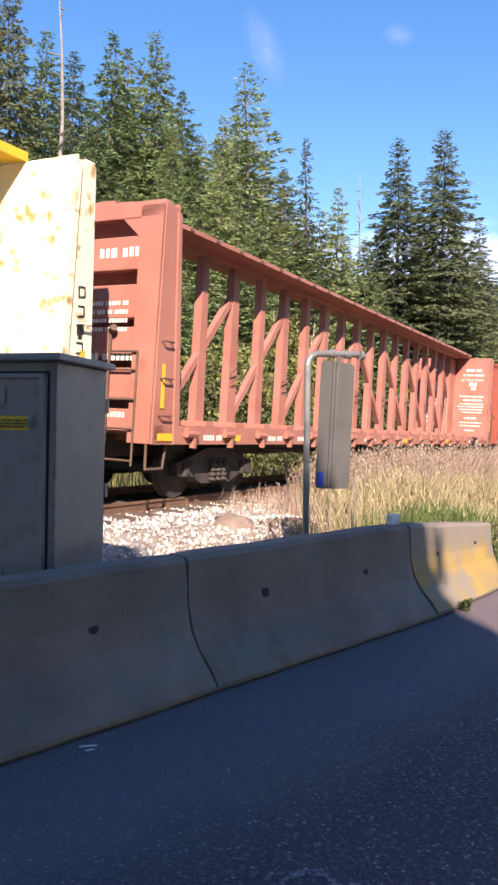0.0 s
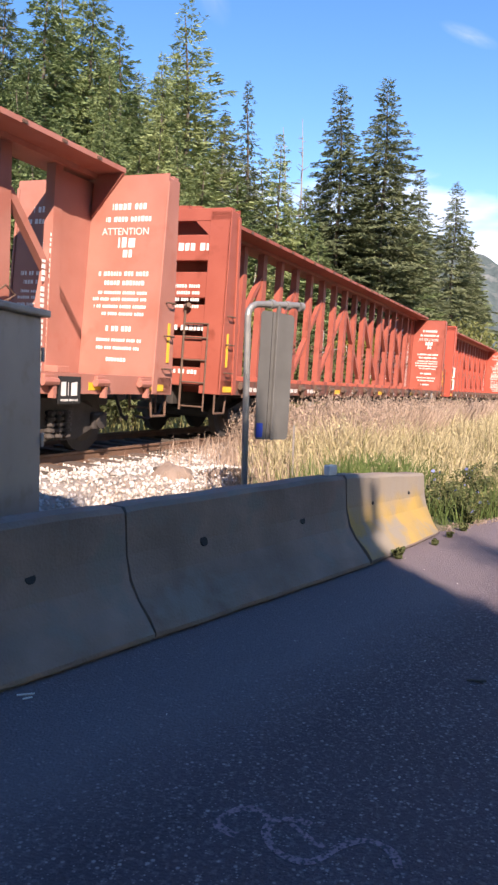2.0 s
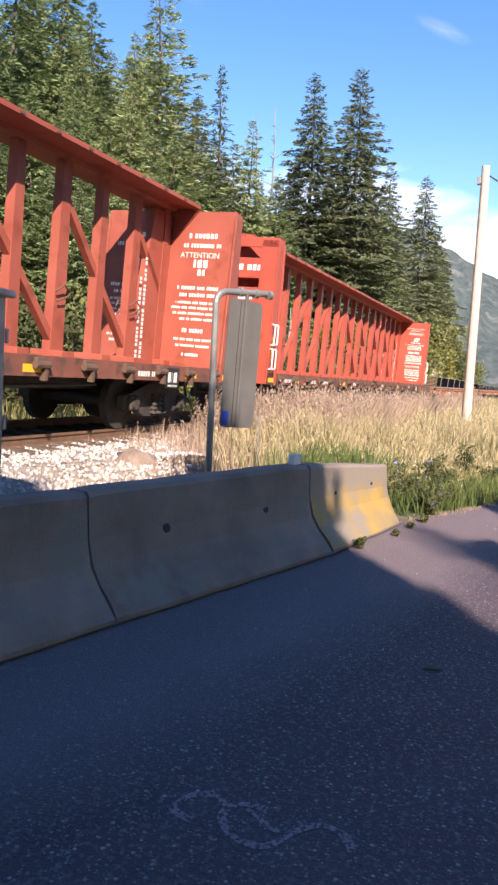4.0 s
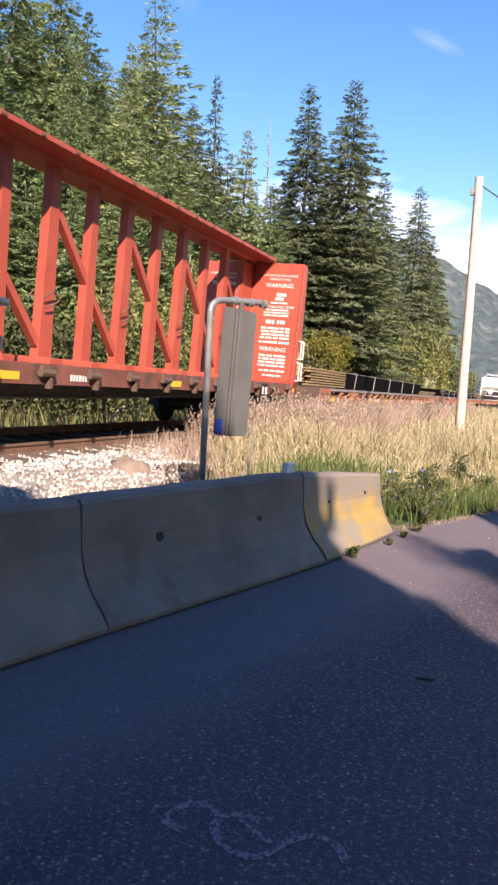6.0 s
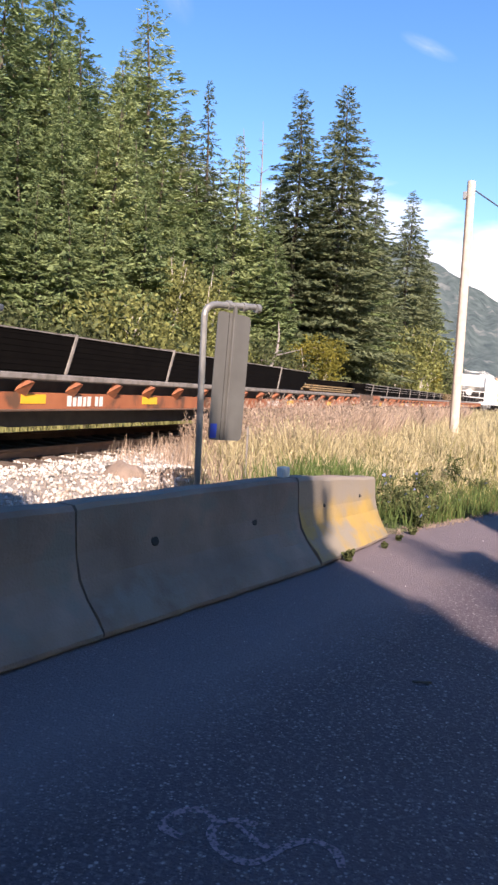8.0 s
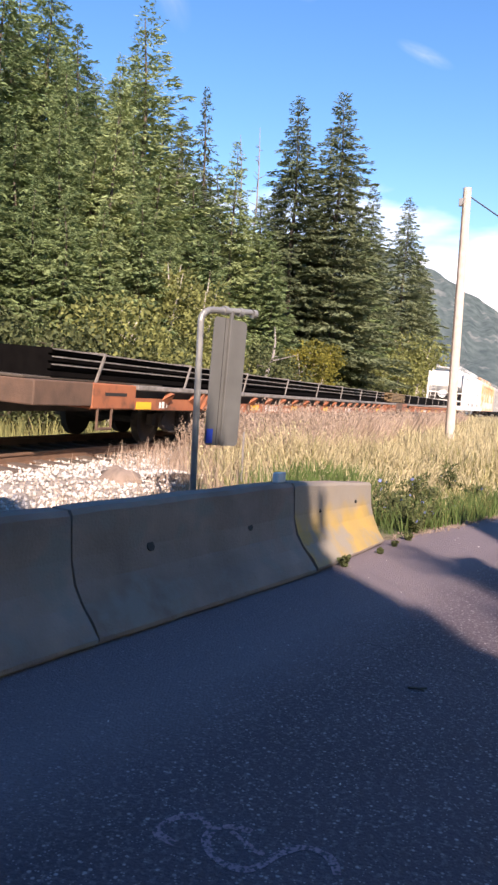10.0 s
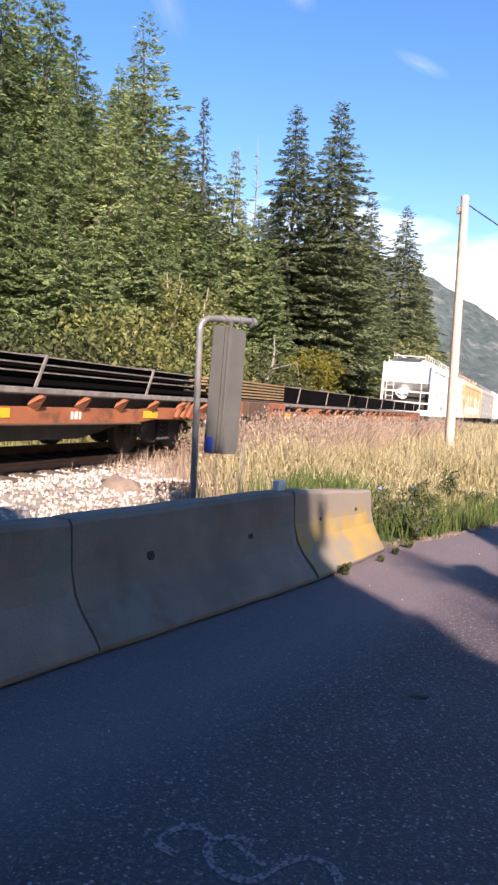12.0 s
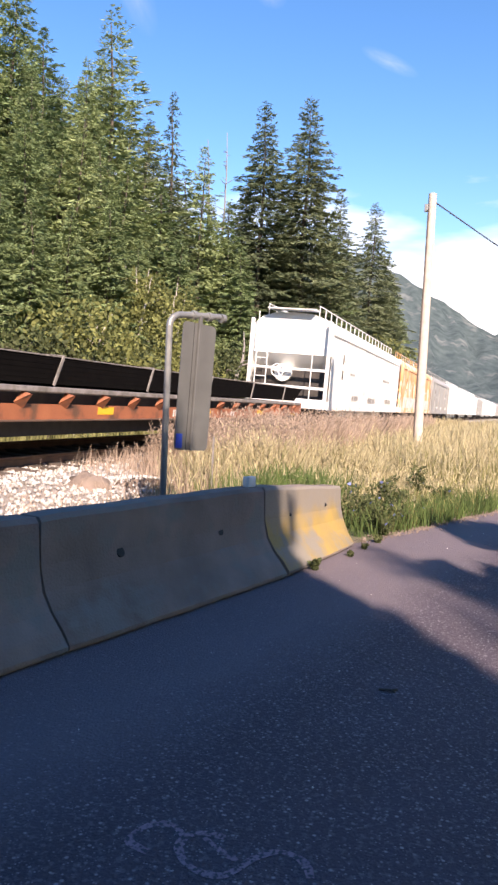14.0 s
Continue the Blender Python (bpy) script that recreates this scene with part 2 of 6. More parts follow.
def soup(name, verts, faces, mat, parent=None):
    """A mesh of many small loose faces from arrays; faces all have the same number of corners."""
    verts, faces = np.asarray(verts, "f"), np.asarray(faces, "i")
    k = faces.shape[1]
    me = bpy.data.meshes.new(name)
    me.vertices.add(len(verts))
    me.vertices.foreach_set("co", verts.ravel())
    me.loops.add(faces.size)
    me.loops.foreach_set("vertex_index", faces.ravel())
    me.polygons.add(len(faces))
    me.polygons.foreach_set("loop_start", np.arange(0, faces.size, k))
    me.update(calc_edges=True)
    me.materials.append(mat)
    ob = new(name, me)
    if parent:
        ob.parent = parent
    return ob


def empty(name, m=None, **tags):
    ob = new(name)
    ob.empty_display_size = 0.2
    if m:
        ob.matrix_basis = m
    return tagged(ob, **tags)


def box(bm, x0, x1, y0, y1, z0, z1, bev=0.0):
    r = bmesh.ops.create_cube(bm, size=1.0, matrix=Matrix.Translation(((x0 + x1) / 2, (y0 + y1) / 2, (z0 + z1) / 2)) @ Matrix.Diagonal((abs(x1 - x0), abs(y1 - y0), abs(z1 - z0), 1)))
    if bev:
        es = list({e for v in r["verts"] for e in v.link_edges})
        bmesh.ops.bevel(bm, geom=es, offset=bev, segments=2, affect="EDGES", profile=0.5)
    return bm


def B(*a, bev=0.0):
    return box(bmesh.new(), *a, bev=bev)


def beam(bm, p, q, w, d, up=(0, 1, 0)):
    """A bar of section w x d from p to q; d is measured along up."""
    p, q = Vector(p), Vector(q)
    z = (q - p).normalized()
    y = Vector(up) - z * Vector(up).dot(z)
    y.normalize()
    x = y.cross(z)
    m = Matrix((x, y, z)).transposed().to_4x4()
    m.translation = (p + q) / 2
    bmesh.ops.create_cube(bm, size=1.0, matrix=m @ Matrix.Diagonal((w, d, (q - p).length, 1)))
    return bm


def tube(bm, p, q, r, r2=None, n=8, caps=True):
    p, q = Vector(p), Vector(q)
    m = (q - p).to_track_quat("Z", "Y").to_matrix().to_4x4()
    m.translation = (p + q) / 2
    bmesh.ops.create_cone(bm, cap_ends=caps, segments=n, radius1=r, radius2=r if r2 is None else r2, depth=(q - p).length, matrix=m)
    return bm


def pipe(bm, pts, r, n=8):
    for a, b in zip(pts, pts[1:]):
        tube(bm, a, b, r, n=n)
    for c in pts[1:-1]:
        bmesh.ops.create_uvsphere(bm, u_segments=n, v_segments=6, radius=r, matrix=Matrix.Translation(c))
    return bm


def prism(bm, outline, x0, x1, axis="x"):
    """Extrudes a closed outline (pairs) between two places along an axis."""
    def put(a, b, c):
        return {"x": (c, a, b), "y": (a, c, b), "z": (a, b, c)}[axis]
    v0 = [bm.verts.new(put(a, b, x0)) for a, b in outline]
    v1 = [bm.verts.new(put(a, b, x1)) for a, b in outline]
    n = len(outline)
    for i in range(n):
        bm.faces.new((v0[i], v0[(i + 1) % n], v1[(i + 1) % n], v1[i]))
    bm.faces.new(v0[::-1])
    bm.faces.new(v1)
    bmesh.ops.recalc_face_normals(bm, faces=bm.faces)
    return bm


def smoothstep(a, b, v):
    k = np.clip((np.asarray(v, float) - a) / (b - a), 0, 1)
    return k * k * (3 - 2 * k)


# ---- plan ----
RAIL_Z = 0.485
TRACK_Y, BEND = 7.4, 9040.0               # the track runs along +x and bends slowly towards the road


def track_y(x):
    return TRACK_Y - (x * x / BEND if x > 0 else 0.0)


def edge_y(x):
    """The edge of the asphalt: along the barrier, then past its end."""
    x = np.asarray(x, float)
    return np.where(x < 8.2, 1.30 - 0.245 * (x - 8.2), np.where(x < 30, 1.30 - 0.40 * (x - 8.2) + 0.0075 * (x - 8.2) ** 2, -3.86 - 0.073 * (x - 30)))


def ground_z(x, y):
    x, y = np.asarray(x, float), np.asarray(y, float)
    d = y - edge_y(x)
    bump = 0.03 * np.sin(x * 1.3 + y * 0.7) * np.sin(y * 1.9 - x * 0.4)
    z = smoothstep(0.2, 4.0, d) * (0.16 + bump)
    ty = TRACK_Y - np.where(x > 0, x * x / BEND, 0)
    z = z - smoothstep(2.0, 5.0, y - ty) * 0.35 + smoothstep(6.0, 40.0, y - ty) * 2.0
    return np.where(d > 0, z, 0.0)


# ---- ground, road, track ----
def steps(lo, hi, near, far):
    a = [0.0]
    while a[-1] < hi:
        a.append(a[-1] + max(near, 0.06 * abs(a[-1]) if a[-1] > 12 else near))
    b = [0.0]
    while b[-1] > lo:
        b.append(b[-1] - max(near, 0.12 * abs(b[-1])))
    return np.array(sorted(set(b + a)))


xs, ys = steps(-2500, 2500, 0.5, 0), steps(-2500, 2500, 0.4, 0)
gx, gy = np.meshgrid(xs, ys, indexing="ij")
gz = ground_z(gx, gy) - 0.012
idx = np.arange(gx.size).reshape(gx.shape)
quads = np.stack([idx[:-1, :-1], idx[1:, :-1], idx[1:, 1:], idx[:-1, 1:]], -1).reshape(-1, 4)
ground = soup("ground", np.stack([gx, gy, gz], -1).reshape(-1, 3), quads, M["ground"])
tagged(ground, "dry brown soil with sparse grass beside the railway", "ground", kind="structure")

bm = bmesh.new()
ex = [-60, -20, -5, 0, 2, 4, 6, 8.2, 9, 10, 11, 12, 13.5, 15, 18, 22, 26, 30, 40, 60, 90]
wob = random.Random(3)
top = [bm.verts.new((x, float(edge_y(x)) + (0.5 if x < 8.1 else wob.uniform(-0.10, 0.06)), 0.0)) for x in ex]
bot = [bm.verts.new((x, max(-4.6 - 0.25 * math.sin(x), float(edge_y(x)) - 6.4) if x < 0 else -4.6 - 0.25 * math.sin(x), 0.0)) for x in ex]
for i in range(len(ex) - 1):
    bm.faces.new((bot[i], bot[i + 1], top[i + 1], top[i]))
road = part("road", bm, M["asphalt"])
tagged(road, "dark grey worn asphalt with coarse aggregate", "road", kind="structure")

# track bed, curved with the track
bm = bmesh.new()
bed = [(-3.3, 0.06), (-2.0, 0.27), (2.0, 0.30), (3.4, 0.0)]
rows = []
bx = [-80, -40, -20] + list(range(-10, 60, 2)) + list(range(60, 400, 10))
for x in bx:
    rows.append([bm.verts.new((x, track_y(x) + dy, dz + 0.02 * math.sin(x * 1.7 + dy))) for dy, dz in bed])
for a, b in zip(rows, rows[1:]):
    for i in range(3):
        bm.faces.new((a[i], b[i], b[i + 1], a[i + 1]))
part_bed = tagged(part("track_bed", bm, M["gravel"]), "bed of pale crushed stone under the rails", "track bed", kind="structure")


def rail_line(side):
    bm = bmesh.new()
    sec = [(-0.07, 0.0), (0.07, 0.0), (0.07, 0.02), (0.012, 0.04), (0.012, 0.125), (0.036, 0.14), (0.036, 0.172), (-0.036, 0.172), (-0.036, 0.14), (-0.012, 0.125), (-0.012, 0.04), (-0.07, 0.02)]
    rings = []
    zoff = -0.03 if side < 0 else 0.03
    for x in bx:
        rings.append([bm.verts.new((x, track_y(x) + side * 0.755 + a, RAIL_Z - 0.172 + zoff + b)) for a, b in sec])
    for p, q in zip(rings, rings[1:]):
        for i in range(len(sec)):
            j = (i + 1) % len(sec)
            bm.faces.new((p[i], q[i], q[j], p[j]))
    bmesh.ops.recalc_face_normals(bm, faces=bm.faces)
    return tagged(part("rail", bm, M["rail"]), "rust-brown steel rail on wooden ties", "rail", group="rails of the track", kind="structure")


rail_line(-1)
rail_line(1)


# ---- concrete barrier ----
BAR_DIR = -13.76


def barrier_profile(h=0.73):
    # across the barrier (road side is negative) and up
    half = [(-0.335, 0.0), (-0.340, 0.012), (-0.362, 0.022), (-0.362, 0.045), (-0.305, 0.12), (-0.22, 0.205), (-0.152, 0.31), (-0.115, 0.45), (-0.10, h - 0.03), (-0.075, h)]
    return half + [(-a, b) for a, b in reversed(half)]


def barrier(m, length, label, yellow=False):
    ob = empty("concrete_barrier", m, label=label, category="barrier", group="concrete barriers beside the road")
    bm = bmesh.new()
    prof = barrier_profile()
    n = 14
    rings = []
    for k in range(n + 1):
        x = 0.009 + (length - 0.018) * k / n
        end = 0.0
        if yellow:
            end = max(0.0, (x - length + 0.35) / 0.35)
        pinch = 1 - 0.12 * end ** 2
        lo = 1 - (0.2 * x / length if yellow else 0.0)
        edge = 0.012 if k in (0, n) else 0.0
        rings.append([bm.verts.new((x, a * pinch * (1 - 0.42 * end ** 1.5 * max(0.0, 1 - b / 0.34)) * (1 - edge) + 0.004 * math.sin(9 * x + 31 * b), b * lo * (1 - edge * 0.5) + (0.003 * math.sin(7 * x) if b > 0.6 else 0))) for a, b in prof])
    for p, q in zip(rings, rings[1:]):
        for i in range(len(prof) - 1):
            bm.faces.new((p[i], q[i], q[i + 1], p[i + 1]))
    bm.faces.new(rings[0])
    bm.faces.new(rings[-1][::-1])
    bmesh.ops.recalc_face_normals(bm, faces=bm.faces)
    body = part("body", bm, M["concrete"], ob)
    if yellow:
        body.data.materials.append(M["yellow_paint"])
        for f in body.data.polygons:
            if f.center.y < -0.05 and 0.04 < f.center.z and f.center.x < length - 0.02:
                f.material_index = 1
    for hx in (length * 0.27, length * 0.73):
        bm = bmesh.new()
        tube(bm, (hx, -0.1215, 0.44), (hx, -0.10, 0.43), 0.034 if not yellow else 0.016, n=11)
        part("lifting_hole", bm, M["dark_hole"], ob, "dark recessed lifting hole")
    return ob


def along(s, off=0.0, z=0.0):
    """A place on the barrier's line: s metres past the first joint, off metres to the far side."""
    a = radians(BAR_DIR)
    return (3.67 + s * math.cos(a) - off * math.sin(a), 2.19 + s * math.sin(a) + off * math.cos(a), z)


LEN = 2.49
plain = "weathered grey concrete road barrier with two lifting holes"
for k in (-2, -1, 0):
    barrier(pose(*along(k * LEN, 0.30), 0, 0, BAR_DIR), LEN, plain)
nose = barrier(pose(*along(LEN, 0.30), 0, 0, -8.0), 2.02, "grey concrete end barrier with a worn yellow painted band", yellow=True)


# ---- railway cars: local x runs along the train from the leading end, y across (the road side is negative), z up from the rail ----
def wheelset_parts(parent, x):
    for dx in (-0.88, 0.88):
        bm = bmesh.new()
        for s in (-1, 1):
            tube(bm, (x + dx, s * 0.68, 0.44), (x + dx, s * 0.81, 0.44), 0.44, n=24)
            tube(bm, (x + dx, s * 0.81, 0.44), (x + dx, s * 0.86, 0.44), 0.30, 0.16, n=16)
        tube(bm, (x + dx, -0.7, 0.44), (x + dx, 0.7, 0.44), 0.09, n=10)
        part("wheelset", bm, M["under"], parent, "dark steel wheels on an axle")


def truck_parts(parent, x):
    """A two-axle truck under the car, centred at x."""
    wheelset_parts(parent, x)
    for s in (-1, 1):
        bm = bmesh.new()
        out = [(-1.15, 0.36), (-1.15, 0.56), (-0.75, 0.66), (-0.35, 0.78), (0.35, 0.78), (0.75, 0.66), (1.15, 0.56), (1.15, 0.36), (0.8, 0.36), (0.42, 0.22), (-0.42, 0.22), (-0.8, 0.36)]
        prism(bm, [(x + a, b) for a, b in out], s * 0.97 - 0.06, s * 0.97 + 0.06, "y")
        for dx in (-0.88, 0.88):
            box(bm, x + dx - 0.14, x + dx + 0.14, s * 1.0 - 0.1, s * 1.0 + 0.1, 0.34, 0.58, 0.03)
            tube(bm, (x + dx, s * 1.08, 0.45), (x + dx, s * 1.13, 0.45), 0.10, n=12)
        part("side_frame", bm, M["truck"], parent, "dusty cast steel side frame")
        bm = bmesh.new()
        tube(bm, (0, s * 1.05, 0.25), (0, s * 1.05, 0.62), 0.045, n=8)
        for k in range(5):
            tube(bm, (0, s * 1.05, 0.27 + k * 0.075), (0, s * 1.05, 0.31 + k * 0.075), 0.075, n=10)
        spread(part("coil_spring", bm, M["truck"], parent), (x - 0.17, x, x + 0.17))
    bm = B(x - 0.2, x + 0.2, -0.95, 0.95, 0.45, 0.72, bev=0.03)
    box(bm, x - 0.35, x + 0.35, -0.4, 0.4, 0.7, 0.9)
    part("bolster", bm, M["under"], parent)


def coupler(parent, x, s):
    bm = B(min(x, x + s * 0.55), max(x, x + s * 0.55), -0.09, 0.09, 0.72, 0.92, bev=0.02)
    box(bm, x + s * 0.45, x + s * 0.78, -0.15, 0.15, 0.68, 0.96, 0.04)
    part("coupler", bm, M["truck"], parent, "dusty steel coupler")
    bm = bmesh.new()
    pipe(bm, [(x + s * 0.1, -0.35, 0.82), (x + s * 0.35, -0.33, 0.45), (x + s * 0.62, -0.25, 0.36), (x + s * 0.8, -0.15, 0.40)], 0.025)
    part("air_hose", bm, M["black"], parent)


def text_bars(parent, rows, place, name="stencilling", seed=1, mat="white"):
    """Unreadable lettering as short bars. rows: (u0, u1, v, height); place(u, v) gives a point and the face's outward normal is handled by it."""
    rng = random.Random(seed)
    bm = bmesh.new()
    for u0, u1, v, h in rows:
        u, left = u0, rng.randint(2, 7)
        while u < u1 - 0.01:
            w = min(rng.uniform(0.45, 0.75) * h, u1 - u)
            left -= 1
            gap = h * (0.22 if left else 0.75)
            left = left or rng.randint(2, 8)
            c = [place(u, v), place(u + w, v), place(u + w, v + h * rng.uniform(0.85, 1.0)), place(u, v + h * rng.uniform(0.85, 1.0))]
            bm.faces.new([bm.verts.new(p) for p in c])
            u += w + gap
    return tagged(part(name, bm, M[mat], parent, "white stencilled lettering"), kind="stuff")


def lettering(parent, body, m, size, mat="white"):
    """Readable words, as a mesh part at the pose m in the car's space."""
    cu = bpy.data.curves.new("lettering", "FONT")
    cu.body, cu.size, cu.align_x, cu.extrude = body, size, "CENTER", 0.001
    tmp = bpy.data.objects.new("lettering", cu)
    scene.collection.objects.link(tmp)
    me = bpy.data.meshes.new_from_object(tmp.evaluated_get(bpy.context.evaluated_depsgraph_get()))
    bpy.data.objects.remove(tmp)
    ob = new("lettering", me)
    me.materials.clear()
    me.materials.append(M[mat])
    ob.parent = parent
    ob.matrix_basis = m
    ob["label"] = "white stencilled word"
    return ob


def spread(ob, xs):
    """Repeats a part along its thing at the given places; the copies share its mesh."""
    for k, x in enumerate(xs):
        o = ob
        if k:
            o = new(ob.name.split(".")[0], ob.data)
            o.parent = ob.parent
            if "label" in ob:
                o["label"] = ob["label"]
        o.matrix_basis = Matrix.Translation((x, 0, 0))


CW = 1.40          # half width
CT = 4.14          # top of the bulkheads
SILL, DECK = 0.86, 1.10
BULK = 0.62


def centerbeam(paint, label, marks=1, cream=False, CL=22.4):
    ob = empty("centerbeam_flatcar", label=label, category="railway car", group="cars of the freight train")
    P = M[paint]
    # deck with side channels
    bm = B(0.15, CL - 0.15, -CW + 0.06, CW - 0.06, DECK - 0.07, DECK)
    part("deck", bm, M["sill"] if not cream else P, ob)
    for s in (-1, 1):
        bm = bmesh.new()
        y0 = s * CW
        sec = [(y0, DECK + 0.02), (y0 - s * 0.12, DECK + 0.02), (y0 - s * 0.12, DECK - 0.03), (y0 - s * 0.04, DECK - 0.03), (y0 - s * 0.04, SILL + 0.04), (y0 - s * 0.12, SILL + 0.04), (y0 - s * 0.12, SILL), (y0, SILL)]
        prism(bm, sec, 0.05, CL - 0.05, "x")
        part("side_sill", bm, P if marks in (1, 5) else M["sill"], ob)
        bm = bmesh.new()
        n = 20
        box(bm, -0.10, 0.10, y0 - s * 0.01, y0 + s * 0.05, DECK - 0.14, DECK + 0.0, 0.012)
        tube(bm, (-0.14, y0 + s * 0.05, DECK - 0.09), (0.14, y0 + s * 0.05, DECK - 0.09), 0.05, n=8)
        box(bm, 0.05, 0.11, y0 - s * 0.01, y0 + s * 0.07, SILL - 0.05, DECK - 0.1)
        spread(part("winch", bm, M["rust"] if not cream and marks != 1 else P, ob), [0.9 + (CL - 1.8) * k / (n - 1) for k in range(n)])
        bm = B(-0.22, 0.22, y0 + s * 0.001, y0 + s * 0.006, SILL + 0.05, SILL + 0.15)
        spread(part("reflector", bm, M["yellow"], ob, "yellow reflective strip"), (0.35, 2.2, 6.9, 11.3, 15.8, 20.3, CL - 0.5))
        text_bars(ob, [(x, x + 0.55, SILL + 0.06, 0.09) for x in (1.3, 3.4, 4.6, 8.2, 12.6, 18.4)], lambda u, v, s=s, y0=y0: (u, y0 + s * 0.004, v), seed=marks * 7)
    # centre sill
    part("centre_sill", B(0.2, CL - 0.2, -0.35, 0.35, 0.62, DECK - 0.07, bev=0.02), M["under"], ob)
    spread(part("cross_bearer", B(-0.05, 0.05, -CW + 0.1, CW - 0.1, SILL - 0.02, DECK - 0.08), M["under"], ob), [1.2 + k * (CL - 2.4) / 15 for k in range(16)])
    bm = bmesh.new()
    pipe(bm, [(4.2, -0.9, 0.74), (9.0, -0.92, 0.66), (14.0, -0.92, 0.66), (18.0, -0.9, 0.74)], 0.025)
    for x in (9.0, 9.3, 14.0):
        box(bm, x - 0.02, x + 0.02, -0.95, -0.89, 0.60, DECK - 0.1)
    part("brake_pipe", bm, M["under"], ob)
    # bulkheads at both ends
    for x0, s in ((0.0, 1), (CL, -1)):
        before = set(ob.children_recursive)
        xi = x0 + s * BULK
        a, b = min(x0, xi), max(x0, xi)
        bm = bmesh.new()
        box(bm, xi - s * 0.05, xi, -CW, CW, SILL, CT)
        part("bulkhead_plate", bm, P, ob)
        for t in (-1, 1):
            bm = bmesh.new()
            box(bm, a, b, t * CW - t * 0.05, t * CW, SILL, CT - 0.05, 0.012)
            part("bulkhead_side", bm, P, ob)
            bm = B(x0, x0 + s * 0.10, t * CW - t * 0.42, t * CW - t * 0.001, SILL, CT - 0.05, bev=0.012)
            part("corner_post", bm, P, ob)
            bm = B(xi - s * 0.13, xi + s * 0.015, t * (CW - 0.02), t * (CW + 0.025), SILL, CT - 0.12, bev=0.01)
            part("edge_post", bm, P, ob)
        part("top_beam", B(x0, x0 + s * 0.30, -CW + 0.02, CW - 0.02, CT - 0.22, CT, bev=0.012), P, ob)
        for z, h in ((0.98, 0.34), (1.46, 0.42), (2.02, 0.42), (2.56, 0.46), (3.22, 0.46)):
            part("bulkhead_rib", B(x0 + s * 0.03, x0 + s * 0.30, -CW + 0.35, CW - 0.35, z, z + h, bev=0.02), P, ob)
        for t in (-1, 1):
            bm = bmesh.new()
            prism(bm, [(t * (CW - 0.4), CT - 0.22), (t * (CW - 0.72), CT - 0.22), (t * (CW - 0.4), CT - 0.5)], x0 + s * 0.02, x0 + s * 0.09, "x")
            part("corner_gusset", bm, P, ob)
        if not cream:
            # web plate that joins the centre beam to the bulkhead
            web = [(xi, DECK), (xi + s * 1.15, DECK), (xi + s * 0.75, CT - 0.1), (xi, CT - 0.1)]
            part("web_plate", prism(bmesh.new(), web, -0.06, 0.06, "y"), P, ob)
            for t in (-1, 1):
                flare = [(t * 0.10, CT + 0.02), (t * 0.62, CT + 0.02), (t * 0.10, CT - 0.62)]
                part("chord_gusset", prism(bmesh.new(), flare, xi + s * 0.004, xi + s * 0.05, "x"), P, ob)
        bm = bmesh.new()
        box(bm, x0 + s * 0.05, x0 + s * 0.30, -0.5, 0.5, CT, CT + 0.06, 0.01)
        part("top_step", bm, P, ob)
        # ladder and grab irons on the end
        bm = bmesh.new()
        y1 = -0.62
        pipe(bm, [(x0 - s * 0.03, y1, 0.55), (x0 - s * 0.03, y1, 2.45)], 0.022)
        pipe(bm, [(x0 - s * 0.03, y1 - 0.48, 0.55), (x0 - s * 0.03, y1 - 0.48, 2.1)], 0.016)
        for z in (0.62, 1.05, 1.45, 1.85, 2.1):
            tube(bm, (x0 - s * 0.03, y1, z), (x0 - s * 0.03, y1 - 0.48, z), 0.016)
        tube(bm, (x0 - s * 0.02, y1, 2.38), (x0 - s * 0.09, y1 - 0.1, 2.42), 0.05)
        part("end_ladder", bm, M["rust"] if not cream else P, ob, "thin steel ladder with rungs")
        for z in (1.2, 1.75) if marks == 3 else (1.25, 1.75, 2.25):
            bm = bmesh.new()
            if marks == 3:
                for x in (x0 + s * 0.06, x0 + s * 0.30):
                    pipe(bm, [(x, -CW - 0.005, z), (x, -CW - 0.08, z + 0.02), (x, -CW - 0.08, z + 0.45), (x, -CW - 0.005, z + 0.47)], 0.018, n=6)
                tube(bm, (x0 + s * 0.06, -CW - 0.08, z + 0.02), (x0 + s * 0.30, -CW - 0.08, z + 0.02), 0.016)
                part("grab_iron", bm, M["white"], ob, "white-painted grab iron")
            else:
                pipe(bm, [(x0 + s * 0.12, -CW - 0.005, z), (x0 + s * 0.12, -CW - 0.07, z), (x0 + s * 0.36, -CW - 0.07, z), (x0 + s * 0.36, -CW - 0.005, z)], 0.013, n=6)
                part("grab_iron", bm, M["rust"] if not cream else P, ob, "thin steel grab iron")
        bm = bmesh.new()
        pipe(bm, [(x0 + s * 0.02, -CW + 0.1, SILL), (x0 + s * 0.02, -CW + 0.1, 0.52), (x0 + s * 0.42, -CW + 0.1, 0.52), (x0 + s * 0.48, -CW + 0.1, SILL)], 0.02, n=6)
        part("side_step", bm, M["rust"] if not cream else P, ob, "bent steel stirrup step")
        bm = bmesh.new()
        box(bm, x0 + s * 0.16, x0 + s * 0.24, -CW - 0.012, -CW - 0.004, 1.35, 1.95)
        part("reflector", bm, M["yellow"], ob, "yellow reflective strip")
